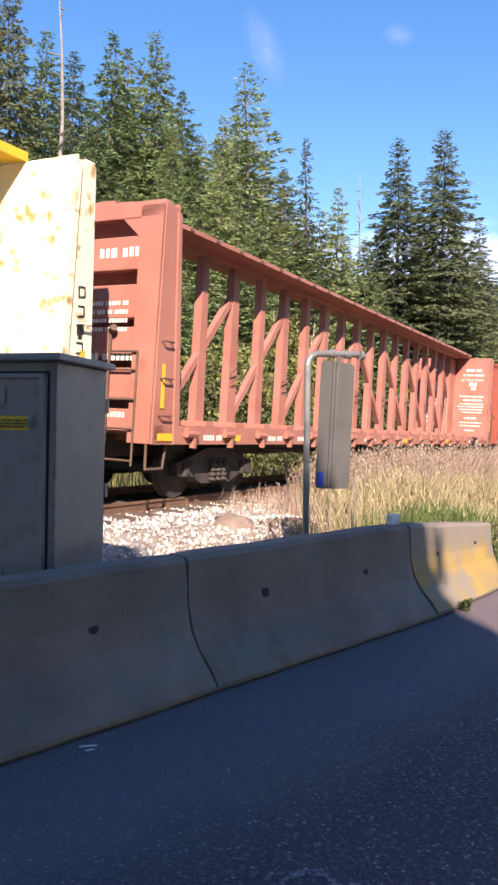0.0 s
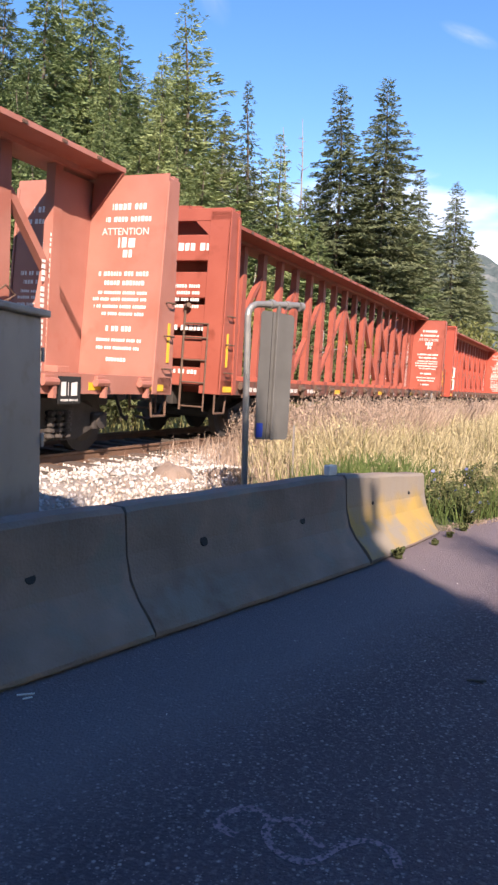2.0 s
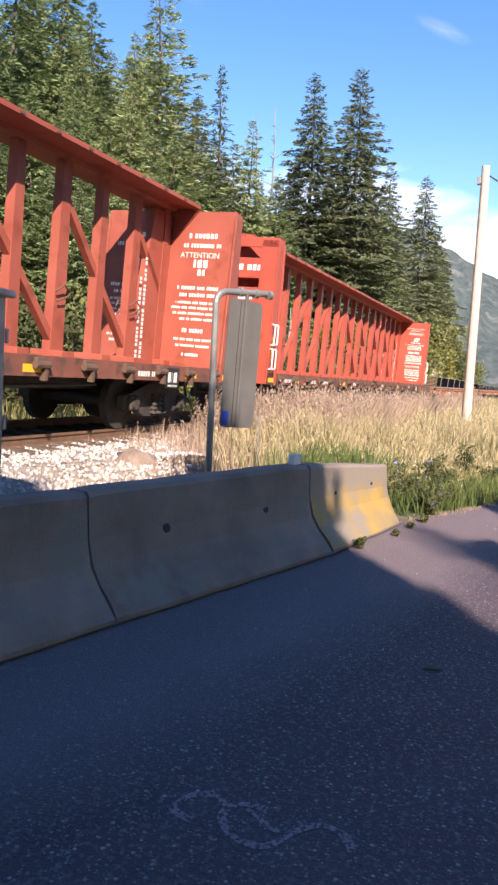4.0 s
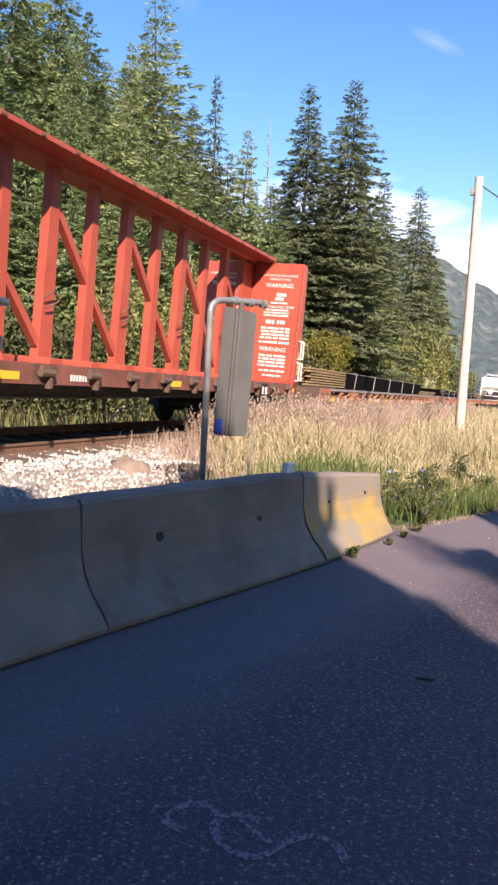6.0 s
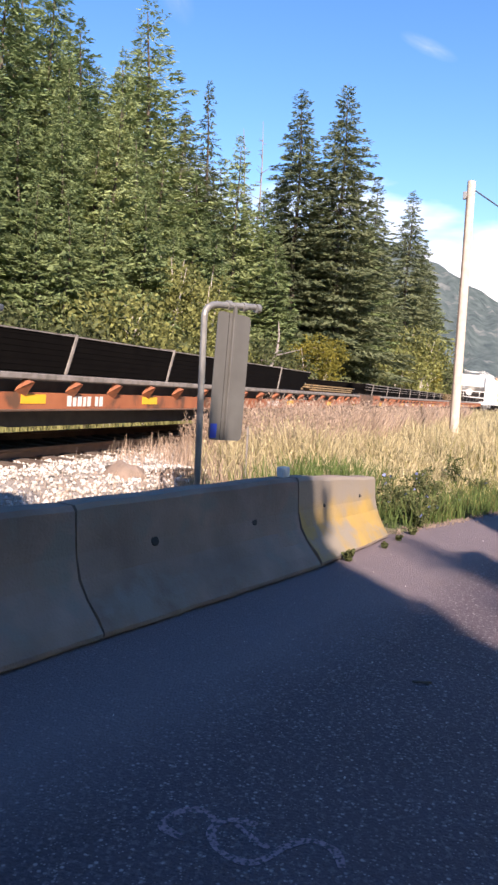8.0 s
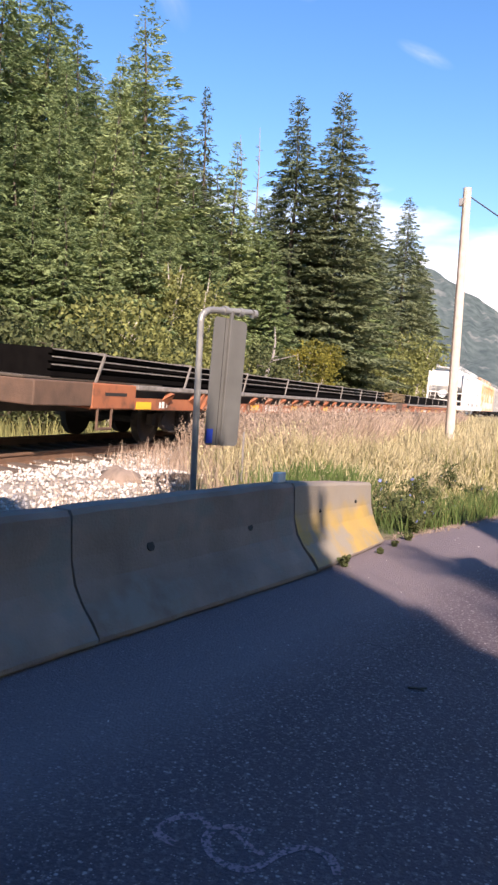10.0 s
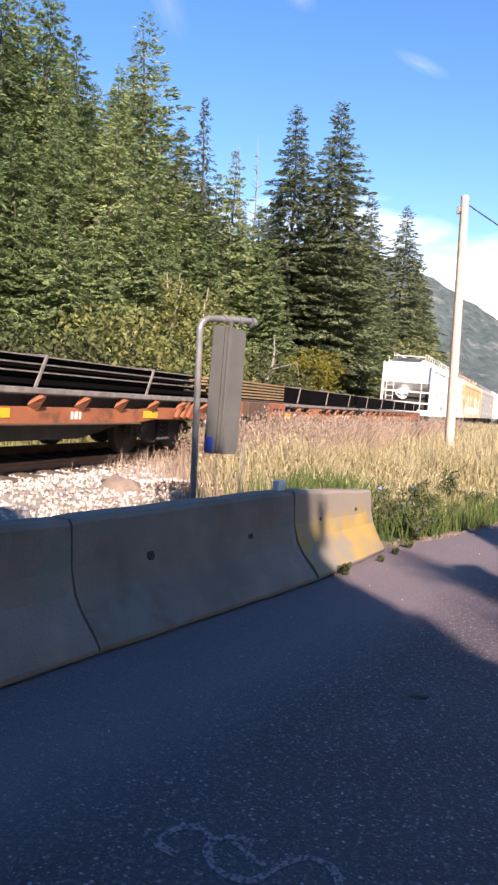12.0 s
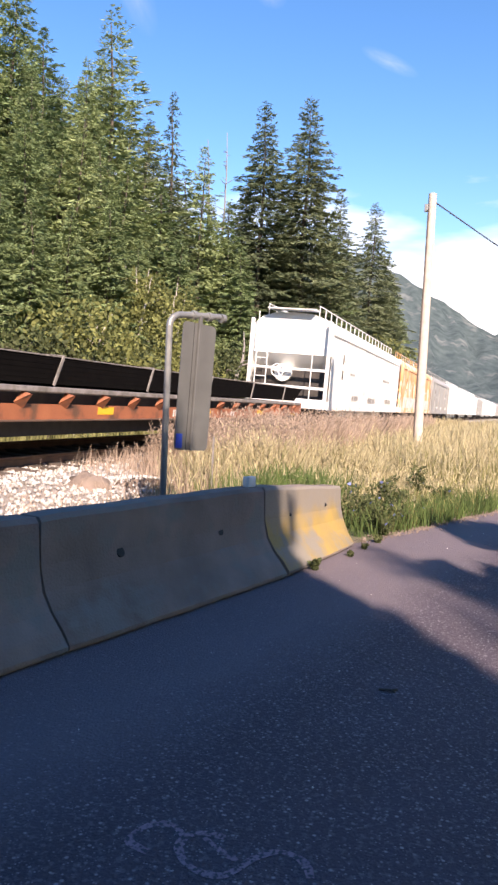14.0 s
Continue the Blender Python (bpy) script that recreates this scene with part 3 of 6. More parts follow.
        text_bars(ob, [(-1.0, -0.2, 3.40, 0.14), (-0.85, -0.15, 2.74, 0.06), (-0.85, -0.25, 2.62, 0.06), (-0.85, -0.1, 2.50, 0.06), (-0.85, -0.05, 2.38, 0.06), (-1.0, 0.6, 1.98, 0.1), (-0.9, 0.4, 1.2, 0.08)], lambda u, v, x0=x0, s=s: (x0 + s * 0.025, u, v), seed=marks)
        rows = [(-1.05, -0.45, 3.62, 0.10), (-1.15, -0.35, 3.44, 0.08), (-0.9, -0.6, 3.05, 0.16), (-0.86, -0.7, 2.9, 0.12), (-1.18, -0.28, 2.62, 0.07), (-1.12, -0.35, 2.48, 0.07), (-1.18, -0.3, 2.34, 0.05), (-1.18, -0.22, 2.24, 0.05), (-1.18, -0.25, 2.13, 0.05), (-1.15, -0.4, 2.02, 0.05), (-0.95, -0.5, 1.78, 0.08), (-1.15, -0.3, 1.62, 0.05), (-1.12, -0.35, 1.50, 0.05), (-0.9, -0.55, 1.32, 0.06)]
        if marks == 3:
            rows = [(-1.0, -0.75, 3.30, 0.09), (-0.95, -0.72, 3.2, 0.08), (-1.05, -0.6, 3.11, 0.05), (-1.1, -0.5, 2.93, 0.045), (-1.12, -0.45, 2.86, 0.045), (-1.12, -0.45, 2.79, 0.045), (-1.05, -0.5, 2.60, 0.10)]
            rows += [(-1.2, -0.42, 2.46 - 0.082 * k, 0.055) for k in range(4)] + [(-1.22, -0.4, 2.10, 0.06)] + [(-1.17, -0.45, 1.76 - 0.085 * k, 0.055) for k in range(4)] + [(-1.18, -0.5, 1.38, 0.05), (-1.1, -0.6, 1.26, 0.05)]
        far = [(u + 1.5, v + 1.5, z, h) for u, v, z, h in rows]
        if not cream:
            text_bars(ob, rows + far, lambda u, v, xi=xi, s=s: (xi + s * 0.004, u, v), seed=marks + 3)
        # the bulkheads taper towards the top
        for o in set(ob.children_recursive) - before:
            for v in o.data.vertices:
                d = min(1.0, max(0.0, (v.co.x - x0) * s / BULK))
                v.co.x += s * (0.03 - 0.09 * d) * max(0.0, v.co.z - SILL)
        if s > 0:
            coupler(ob, x0 + 0.1, -1)
        else:
            coupler(ob, x0 - 0.1, 1)
            if not cream:
                text_bars(ob, [(1.1, 3.1, 0.12, 0.10), (1.1, 2.7, 0.3, 0.1)], lambda u, v, xi=xi: (xi - 0.62 - v * 0.9, -0.066, u), seed=marks + 9)
                if marks == 3:
                    for y in (-0.80, 0.70):
                        for word, z, size in (("LOADING & UNLOADING", 3.80, 0.08), ("INSTRUCTIONS", 3.70, 0.08), ("WARNING", 3.52, 0.155), ("LOAD MAY FALL OVER", 3.0, 0.088), ("WARNING", 1.90, 0.15)):
                            lettering(ob, word, pose(xi - 0.012 + 0.06 * (z + 0.05 - SILL), y, z, 90, 0, -90), size)
                else:
                    lettering(ob, "ATTENTION", pose(xi - 0.012 + 0.06 * (3.27 - SILL), -0.72, 3.24, 90, 0, -90), 0.15)
    # centre beam: posts, diagonals and the wide top chord
    if not cream:
        n, first, pitch = {1: (19, 0.42, 1.108), 2: (19, 0.80, 1.112), 3: (19, 0.69, 1.138)}[marks]
        px = [BULK + first + k * pitch for k in range(n)]
        for k, x in enumerate(px):
            bm = bmesh.new()
            w = 0.17 if k % 2 else 0.14
            out = [(x - w, DECK), (x + w, DECK), (x + w * 0.6, CT - 0.02), (x - w * 0.6, CT - 0.02)]
            prism(bm, out, -0.08, 0.08, "y")
            box(bm, x - w, x + w, -0.30, 0.30, DECK, DECK + 0.10, 0.01)
            part("post", bm, P, ob)
        for k in range(0, n, 2):
            bm = bmesh.new()
            if k < n // 2:
                lo, hi = max(BULK + 0.1, px[k] - 0.95), px[min(k + 1, n - 1)] - 0.10
            else:
                lo, hi = px[k] + 0.98, px[k - 1] + 0.10
            beam(bm, (lo, 0, DECK + 0.30), (hi, 0, CT - 0.62), 0.12, 0.12)
            part("diagonal_brace", bm, P, ob)
        bm = bmesh.new()
        prism(bm, [(-0.62, CT + 0.11), (-0.62, CT + 0.04), (-0.16, CT + 0.03), (-0.14, CT - 0.04), (0.14, CT - 0.04), (0.16, CT + 0.03), (0.62, CT + 0.04), (0.62, CT + 0.11), (0.0, CT + 0.14)], BULK - 0.22, CL - BULK + 0.22, "x")
        part("top_chord", bm, P, ob)
        for s in (-1, 1):
            lug = part("strap_lug", B(-0.05, 0.05, s * 0.625 - 0.012, s * 0.625 + 0.012, CT + 0.05, CT + 0.09), M["rust"], ob, "small strap lug")
            spread(lug, [1.1 + k * (CL - 2.2) / 25 for k in range(26)])
        for s in (-1, 1):
            bm = bmesh.new()
            y = s * 0.14
            pipe(bm, [(-0.2, y, 2.1), (-0.05, y + s * 0.05, 2.22), (0.2, y, 2.12), (0.05, y + s * 0.04, 2.05), (-0.15, y, 1.95)], 0.014, n=5)
            spread(part("loose_cable", bm, M["rust"], ob, "loose steel tie-down cable"), px[1::2])
    else:
        bm = bmesh.new()
        prism(bm, [(-0.62, CT + 0.11), (-0.62, CT + 0.0), (0.0, CT + 0.03), (0.62, CT + 0.0), (0.62, CT + 0.11), (0.0, CT + 0.14)], BULK - 0.22, CL - BULK + 0.22, "x")
        part("top_chord", bm, M["yellow"], ob)
        for k in range(18):
            x = 1.5 + k * (CL - 3.0) / 17
            part("post", B(x - 0.17, x + 0.17, -0.16, 0.16, DECK, CT - 0.1), P, ob)
    truck_parts(ob, 2.35)
    truck_parts(ob, CL - 2.35)
    if cream:
        bm = bmesh.new()
        x, y = CL - 0.16 - 0.1, -CW - 0.006
        for k, z in enumerate((2.62, 2.40, 2.20, 1.98, 1.66)):
            pipe(bm, [(x - 0.05, y, z - 0.07), (x + 0.06, y, z - 0.05), (x + 0.05, y, z + 0.06), (x - 0.05, y, z + 0.05), (x - 0.04, y, z - 0.06)][: 5 - k % 2], 0.008, n=5)
        box(bm, x - 0.03, x + 0.04, y - 0.004, y + 0.004, 2.08, 2.28, 0.004)
        part("scribble", bm, M["black"], ob, "black chalk scribbles on the bulkhead edge")
    # stencilled plate on the sill
    bm = B(CL - 2.9, CL - 2.45, -CW - 0.06, -CW - 0.052, SILL - 0.12, SILL + 0.22)
    plate = part("marking_plate", bm, M["black"], ob, "black plate with white marks")
    text_bars(plate, [(CL - 2.85, CL - 2.7, SILL - 0.02, 0.18), (CL - 2.65, CL - 2.5, SILL - 0.02, 0.18), (CL - 2.85, CL - 2.5, SILL - 0.09, 0.03)], lambda u, v: (u, -CW - 0.064, v), seed=4)
    return ob


FL = 27.7


def rail_flatcar(label, marks):
    ob = empty("rail_flatcar", label=label, category="railway car", group="cars of the freight train")
    P = M["orange_steel"]
    part("deck", B(0.1, FL - 0.1, -1.22, 1.22, 0.94, 1.06), M["under"], ob)
    part("centre_sill", B(0.2, FL - 0.2, -0.4, 0.4, 0.55, 0.96), M["under"], ob)
    for s in (-1, 1):
        out = [(1.42, 0.86), (1.42, 0.67), (6.3, 0.66), (6.95, 0.61), (FL - 4.7, 0.61), (FL - 4.1, 0.66), (FL - 0.05, 0.66), (FL - 0.05, 0.86), (FL - 4.1, 0.86), (FL - 4.7, 0.82), (6.95, 0.82), (6.3, 0.86)]
        bm = prism(bmesh.new(), out, s * 1.30, s * 1.36, "y")
        part("side_sill", bm, P, ob)
        bm = B(6.95, FL - 4.7, s * 1.24, s * 1.42, 0.585, 0.61, bev=0.006)
        part("sill_flange", bm, M["rust"], ob)
        bm = prism(bmesh.new(), [(6.4, 0.66), (8.2, 0.36), (FL - 6.2, 0.36), (FL - 4.4, 0.66)], s * 1.05, s * 1.20, "y")
        part("lower_girder", bm, M["under"], ob)
        part("recess_plate", B(2.7, FL - 0.3, s * 1.235, s * 1.25, 0.80, 1.0), M["under"], ob)
        bm = B(2.7, FL - 0.3, s * 1.32, s * 1.44, 0.995, 1.07, bev=0.012)
        part("top_rail", bm, M["load_edge"], ob, "worn steel edge rail")
        bm = bmesh.new()
        n = 22
        v = [(-0.19, s * 1.362, 0.84), (0.03, s * 1.362, 0.76), (0.03, s * 1.362, 0.995), (-0.03, s * 1.362, 0.995), (-0.03, s * 1.50, 0.96), (0.03, s * 1.50, 0.96)]
        w = [bm.verts.new(p) for p in v]
        for f in ((0, 1, 2, 3), (3, 2, 5, 4), (0, 4, 5, 1), (0, 3, 4), (1, 5, 2)):
            bm.faces.new([w[i] for i in f])
        bmesh.ops.recalc_face_normals(bm, faces=bm.faces)
        spread(part("stake_gusset", bm, P, ob), [3.9 + k * (FL - 4.9) / (n - 1) for k in range(n)])
        bm = B(-0.26, 0.26, s * 1.362, s * 1.368, 0.68, 0.80)
        spread(part("reflector", bm, M["yellow"], ob, "yellow reflective strip"), (3.05, 8.45, 11.6, 14.9, 19.4, 23.4, FL - 0.9))
        text_bars(ob, [(x, x + 0.95, 0.645, 0.15) for x in (9.2, 17.6)] + [(3.6, 3.9, 0.70, 0.12), (21.0, 21.3, 0.66, 0.12)], lambda u, v, s=s: (u, s * 1.366, v), seed=marks)
        bm = bmesh.new()
        beam(bm, (-0.14, s * 1.40, 0.68), (0.12, s * 1.40, 1.00), 0.07, 0.06)
        spread(part("slanted_brace", bm, P, ob), (5.25, 5.5, 5.75, FL - 2.75, FL - 3.0, FL - 3.25))
    # end plates
    for x0, s in ((0.0, 1), (FL, -1)):
        bm = B(min(x0, x0 + s * 1.4), max(x0, x0 + s * 1.4), -1.40, 1.40, 0.72, 1.06, bev=0.02)
        part("end_platform", bm, M["rust"] if s > 0 else P, ob, "rust-brown end platform")
        if s > 0:
            block = part("platform_block", B(1.404, 2.7, -1.40, 1.40, 0.68, 1.06, bev=0.02), P, ob)
            part("slot", B(1.75, 2.4, -1.404, -1.398, 0.88, 0.93), M["black"], block, "dark slot")
            part("platform_top", B(0.0, 4.0, -1.2, 1.2, 1.064, 1.10, bev=0.01), M["tie"], ob, "weathered timber decking")
        coupler(ob, x0 + s * 0.1, -s)
        bm = bmesh.new()
        q = x0 + s * (1.6 if s > 0 else 0.1)
        pipe(bm, [(q, -1.38, 0.72), (q, -1.38, 0.38), (q + s * 0.4, -1.38, 0.38), (q + s * 0.4, -1.38, 0.72)], 0.022, n=6)
        part("side_step", bm, M["rust"], ob, "bent steel stirrup step")
    truck_parts(ob, 5.2)
    truck_parts(ob, FL - 3.2)
    # cross bearers
    bm = prism(bmesh.new(), [(-1.2, 0.93), (-1.2, 0.75), (-0.4, 0.58), (0.4, 0.58), (1.2, 0.75), (1.2, 0.93)], -0.04, 0.04, "x")
    spread(part("cross_bearer", bm, M["under"], ob), [7.4 + k * (FL - 12.6) / 11 for k in range(12)])
    return ob


def rail_stack(label, length, layers, tan_len, height=0.47, tall=False):
    """Long rails lying in layers; the tan ends show first, then the near-black flanks."""
    ob = empty("rail_stack", label=label, category="rail load", group="loads of steel rail on the train")
    h = height / layers
    for k in range(layers):
        z = k * h
        ins = 0.02 * (k % 2) if tall else 0.0
        bm = B(tan_len, length - (0 if tall else 0.15) * (layers - k), -1.22 + ins, 1.22 - ins, z + (h * 0.34 if tall else h * 0.06), z + h)
        layer = part("rail_layer", bm, M["load_dark"], ob, "layer of near-black steel rails")
        part("spacer", B(tan_len, length - 0.5, -1.15, 1.15, z, z + (h * 0.34 if tall else h * 0.06)), M["load_dark"], layer)
        if k >= (1 if tall else layers - 1):
            for s in (-1, 1):
                part("bright_edge", B(tan_len, length - 0.3, s * 1.218, s * 1.235, z + h - 0.022, z + h - 0.004), M["load_edge"], layer, "thin worn bright rail edge")
    if tan_len > 0.3:
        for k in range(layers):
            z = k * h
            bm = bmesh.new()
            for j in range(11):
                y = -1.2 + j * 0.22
                box(bm, 0.05 * ((k * 7 + j * 3) % 5), tan_len - 0.004, y, y + 0.17, z + h * 0.42, z + h)
            tagged(part("tan_rail_layer", bm, M["load_tan"], ob, "tan rail ends with dark gaps"), kind="stuff")
    for x in np.arange(tan_len + 1.2, length - 1, 3.1):
        bm = bmesh.new()
        beam(bm, (x - 0.12, -1.26, -0.02), (x + 0.12, -1.25, height), 0.05, 0.02)
        box(bm, x + 0.09, x + 0.15, -1.25, 1.25, height, height + 0.015)
        part("tie_strap", bm, M["load_edge"], ob, "grey steel tie-down strap")
    return ob


HL = 19.4


def hopper(paint, label, marks, band=None):
    ob = empty("covered_hopper", label=label, category="railway car", group="cars of the freight train")
    P = M[paint]
    x0, x1 = 1.35, HL - 1.35
    # body with rounded roof shoulders
    sec = [(-1.50, 1.0), (-1.53, 2.0), (-1.53, 3.55), (-1.45, 3.85), (-1.2, 4.10), (-0.7, 4.26), (0.0, 4.30), (0.7, 4.26), (1.2, 4.10), (1.45, 3.85), (1.53, 3.55), (1.53, 2.0), (1.50, 1.0)]
    bm = bmesh.new()
    ring_a = [bm.verts.new((0.45, y, max(z, 2.8))) for y, z in sec]
    ring_b = [bm.verts.new((x0 + 1.2, y, z)) for y, z in sec]
    ring_c = [bm.verts.new((x1 - 1.2, y, z)) for y, z in sec]
    ring_d = [bm.verts.new((HL - 0.45, y, max(z, 2.8))) for y, z in sec]
    for p, q in ((ring_a, ring_b), (ring_b, ring_c), (ring_c, ring_d)):
        for i in range(len(sec) - 1):
            bm.faces.new((p[i], q[i], q[i + 1], p[i + 1]))
        bm.faces.new((p[0], p[-1], q[-1], q[0]))
    bm.faces.new(ring_a)
    bm.faces.new(ring_d[::-1])
    bmesh.ops.recalc_face_normals(bm, faces=bm.faces)
    part("body", bm, P, ob)
    # side skirts and the side sill
    for s in (-1, 1):
        bm = B(0.3, HL - 0.3, s * 1.50, s * 1.56, 0.86, 1.16, bev=0.01)
        part("side_sill", bm, P, ob)
        bm = bmesh.new()
        prism(bm, [(0.45, 1.1), (x0 + 1.3, 1.1), (x0 + 1.3, 3.5), (0.45, 3.5)], s * 1.525, s * 1.535, "y")
        part("side_sheet", bm, P, ob)
        bm = bmesh.new()
        prism(bm, [(HL - 0.45, 1.1), (x1 - 1.3, 1.1), (x1 - 1.3, 3.5), (HL - 0.45, 3.5)], s * 1.525, s * 1.535, "y")
        part("side_sheet", bm, P, ob)
        bm = B(0.45, HL - 0.45, s * 1.535, s * 1.575, 3.56, 3.64)
        part("roof_seam", bm, P, ob)
        rib = part("side_rib", B(-0.04, 0.04, s * 1.53, s * 1.565, 1.1, 3.5), P, ob)
        spread(rib, (x0 + 1.4, HL / 2 - 2.8, HL / 2 + 2.8, x1 - 1.4))
    # end frame, platform, tank and ladder
    for xe, s in ((0.15, 1), (HL - 0.15, -1)):
        bm = bmesh.new()
        for y in (-1.46, 1.46):
            box(bm, xe, xe + s * 0.12, y - 0.06, y + 0.06, 0.9, 4.0, 0.015)
        for z in (1.55, 2.2):
            box(bm, xe, xe + s * 0.10, -1.46, 1.46, z, z + 0.09, 0.01)
        box(bm, xe - s * 0.02, xe + s * 0.14, -1.5, 1.5, 0.86, 1.2, 0.02)
        part("end_frame", bm, P, ob)
        bm = bmesh.new()
        tube(bm, (xe + s * 0.3, 0.25, 2.1), (xe + s * 0.95, 0.25, 2.1), 0.32, n=16)
        part("air_tank", bm, P, ob)
        bm = bmesh.new()
        bmesh.ops.create_circle(bm, segments=20, radius=0.23, matrix=pose(xe - s * 0.05, 0.35, 2.15, 0, 90, 0), cap_ends=False)
        es = bm.edges[:]
        bm2 = bmesh.new()
        for e in es:
            tube(bm2, e.verts[0].co, e.verts[1].co, 0.022, n=6)
        for k in range(3):
            a = k * 2.09
            tube(bm2, (xe - s * 0.05, 0.35, 2.15), (xe - s * 0.05, 0.35 + 0.23 * math.cos(a), 2.15 + 0.23 * math.sin(a)), 0.018, n=6)
        bm.free()
        part("brake_wheel", bm2, P, ob)
        bm = bmesh.new()
        for y in (0.78, 1.2, -0.9):
            tube(bm, (xe - s * 0.06, y, 1.0), (xe - s * 0.06, y, 4.25 if y == 1.2 else 2.9), 0.02, n=6)
        for k in range(8):
            tube(bm, (xe - s * 0.06, 0.78, 1.25 + 0.33 * k), (xe - s * 0.06, 1.2, 1.25 + 0.33 * k), 0.016, n=6)
        part("end_ladder", bm, P, ob)
        # dark sheet gives the shade below the end slope by its colour
        part("slope_sheet", B(xe + s * 0.5, xe + s * 0.56, -1.4, 1.4, 1.2, 2.3), M["truck"], ob, "dark sheet standing in for shade at the car end")
        coupler(ob, xe, -s)
    # roof walk with railing
    for s in (-1, 1):
        bm = bmesh.new()
        y = s * 0.95
        tube(bm, (0.4, y, 4.55), (HL - 0.4, y, 4.55), 0.02, n=6)
        for k in range(20):
            x = 0.4 + k * (HL - 0.8) / 19
            tube(bm, (x, y, 4.15), (x, y, 4.55), 0.018, n=6)
        part("roof_railing", bm, P, ob)
    bm = bmesh.new()
    for k in range(4):
        x = 3.0 + k * (HL - 6.0) / 3
        box(bm, x - 1.2, x + 1.2, -0.35, 0.35, 4.28, 4.38, 0.03)
    box(bm, 0.1, HL - 0.1, 0.55, 0.85, 4.36, 4.40)
    box(bm, 0.05, 0.7, -0.9, 0.9, 4.36, 4.40)
    part("roof_walk", bm, M["truck"] if paint != "hop_white" else P, ob)
    # discharge bays
    bay = part("discharge_bay", prism(bmesh.new(), [(-2.0, 1.05), (2.0, 1.05), (0.5, 0.45), (-0.5, 0.45)], -1.1, 1.1, "y"), M["truck"] if paint != "hop_white" else P, ob)
    spread(bay, [5.0 + k * (HL - 10.0) / 2 for k in range(3)])
    for xm, z in ((2.5, 2.65), (2.5, 2.05)):
        part("grey_panel", B(xm, xm + 0.42, -1.545, -1.538, z, z + 0.36), M["truck"], ob, "small dark square")
    text_bars(ob, [(4.2, 5.2, 2.3, 0.10), (13.0, 15.5, 2.4, 0.12), (5.0, 6.3, 1.3, 0.22), (9.0, 11.0, 1.25, 0.28), (14.4, 16.4, 1.3, 0.24)], lambda u, v: (u, -1.54, v), name="faded_stencilling", seed=marks, mat="hop_grey" if paint == "hop_white" else "hop_white")
    if band:
        part("sprayed_panel", B(1.5, HL - 1.5, -1.548, -1.542, 1.17, 1.85), M[band], ob, "pink sprayed lower panel")
    truck_parts(ob, 2.6)
    truck_parts(ob, HL - 2.6)
    return ob


SPEED = 10.05
CANT = 2.2
TRAIN = []          # (thing, place of its leading end along the train at 0 s, length, height on the car)

red = [("car_red", "faded salmon-red centerbeam lumber car, empty, with bulkhead ends", 1), ("car_red_b", "dull red empty centerbeam lumber car with yellow strips", 2), ("car_red_c", "bright red empty centerbeam lumber car with white lettering", 3)]
TRAIN.append((centerbeam("cream", "chipped cream-yellow centerbeam lumber car", 5, cream=True), 7.1 - 22.4, 22.4, 0))
for (p, lab, mk), s0, length in zip(red, (8.36, 32.34, 56.55), (22.28, 22.15, 22.92)):
    TRAIN.append((centerbeam(p, lab, mk, CL=length), s0, length, 0))
flat_a = rail_flatcar("rusty orange flatcar with stake pockets carrying steel rail", 11)
TRAIN.append((flat_a, 80.2, FL, 0))
for s0 in (108.8, 136.9):
    TRAIN.append((copy_thing(flat_a, Matrix()), s0, FL, 0))
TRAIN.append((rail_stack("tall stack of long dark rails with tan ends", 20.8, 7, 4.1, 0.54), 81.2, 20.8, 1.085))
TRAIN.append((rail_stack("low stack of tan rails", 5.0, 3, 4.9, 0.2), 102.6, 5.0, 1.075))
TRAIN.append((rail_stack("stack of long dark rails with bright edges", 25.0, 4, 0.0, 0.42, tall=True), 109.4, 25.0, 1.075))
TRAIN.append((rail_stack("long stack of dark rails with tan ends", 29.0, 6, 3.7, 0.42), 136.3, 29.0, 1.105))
hop_white = hopper("hop_white", "clean white covered hopper car with roof railing", 21)
TRAIN.append((hop_white, 167.4, HL, 0))
TRAIN.append((hopper("hop_rust", "orange and white streaked covered hopper with pink spray paint", 22, band="hop_pink"), 188.0, HL, 0))
hop_grey = hopper("hop_grey", "weathered grey covered hopper car", 23)
TRAIN.append((hop_grey, 208.6, HL, 0))
for k in range(11):
    src = hop_grey if k in (3, 7) else hop_white
    TRAIN.append((copy_thing(src, Matrix()), 229.2 + 20.6 * k, HL, 0))


def car_pose(s, length, z):
    """The pose of a car whose leading end is at s: both trucks on the curved, canted track."""
    a, b = s + 2.4, s + length - 2.4
    ya, yb = track_y(a), track_y(b)
    yaw = math.degrees(math.atan2(yb - ya, b - a))
    y0 = ya - (yb - ya) * 2.4 / (b - a)
    return pose(s, y0, RAIL_Z, 0, 0, yaw) @ pose(0, 0, 0, CANT, 0, 0) @ pose(0, 0, z)


# ---- vegetation ----
def diamonds(centre, along_v, side_v, length, width):
    """Leaf-shaped diamonds: arrays of centres, directions, sideways directions, lengths and widths. Returns verts and quads."""
    a, s = along_v * length[:, None] / 2, side_v * width[:, None] / 2
    v = np.stack([centre - a, centre + s * 1.0, centre + a, centre - s], 1).reshape(-1, 3)
    return v, np.arange(len(v)).reshape(-1, 4)


def unit(v):
    return v / np.maximum(np.linalg.norm(v, axis=-1, keepdims=True), 1e-9)


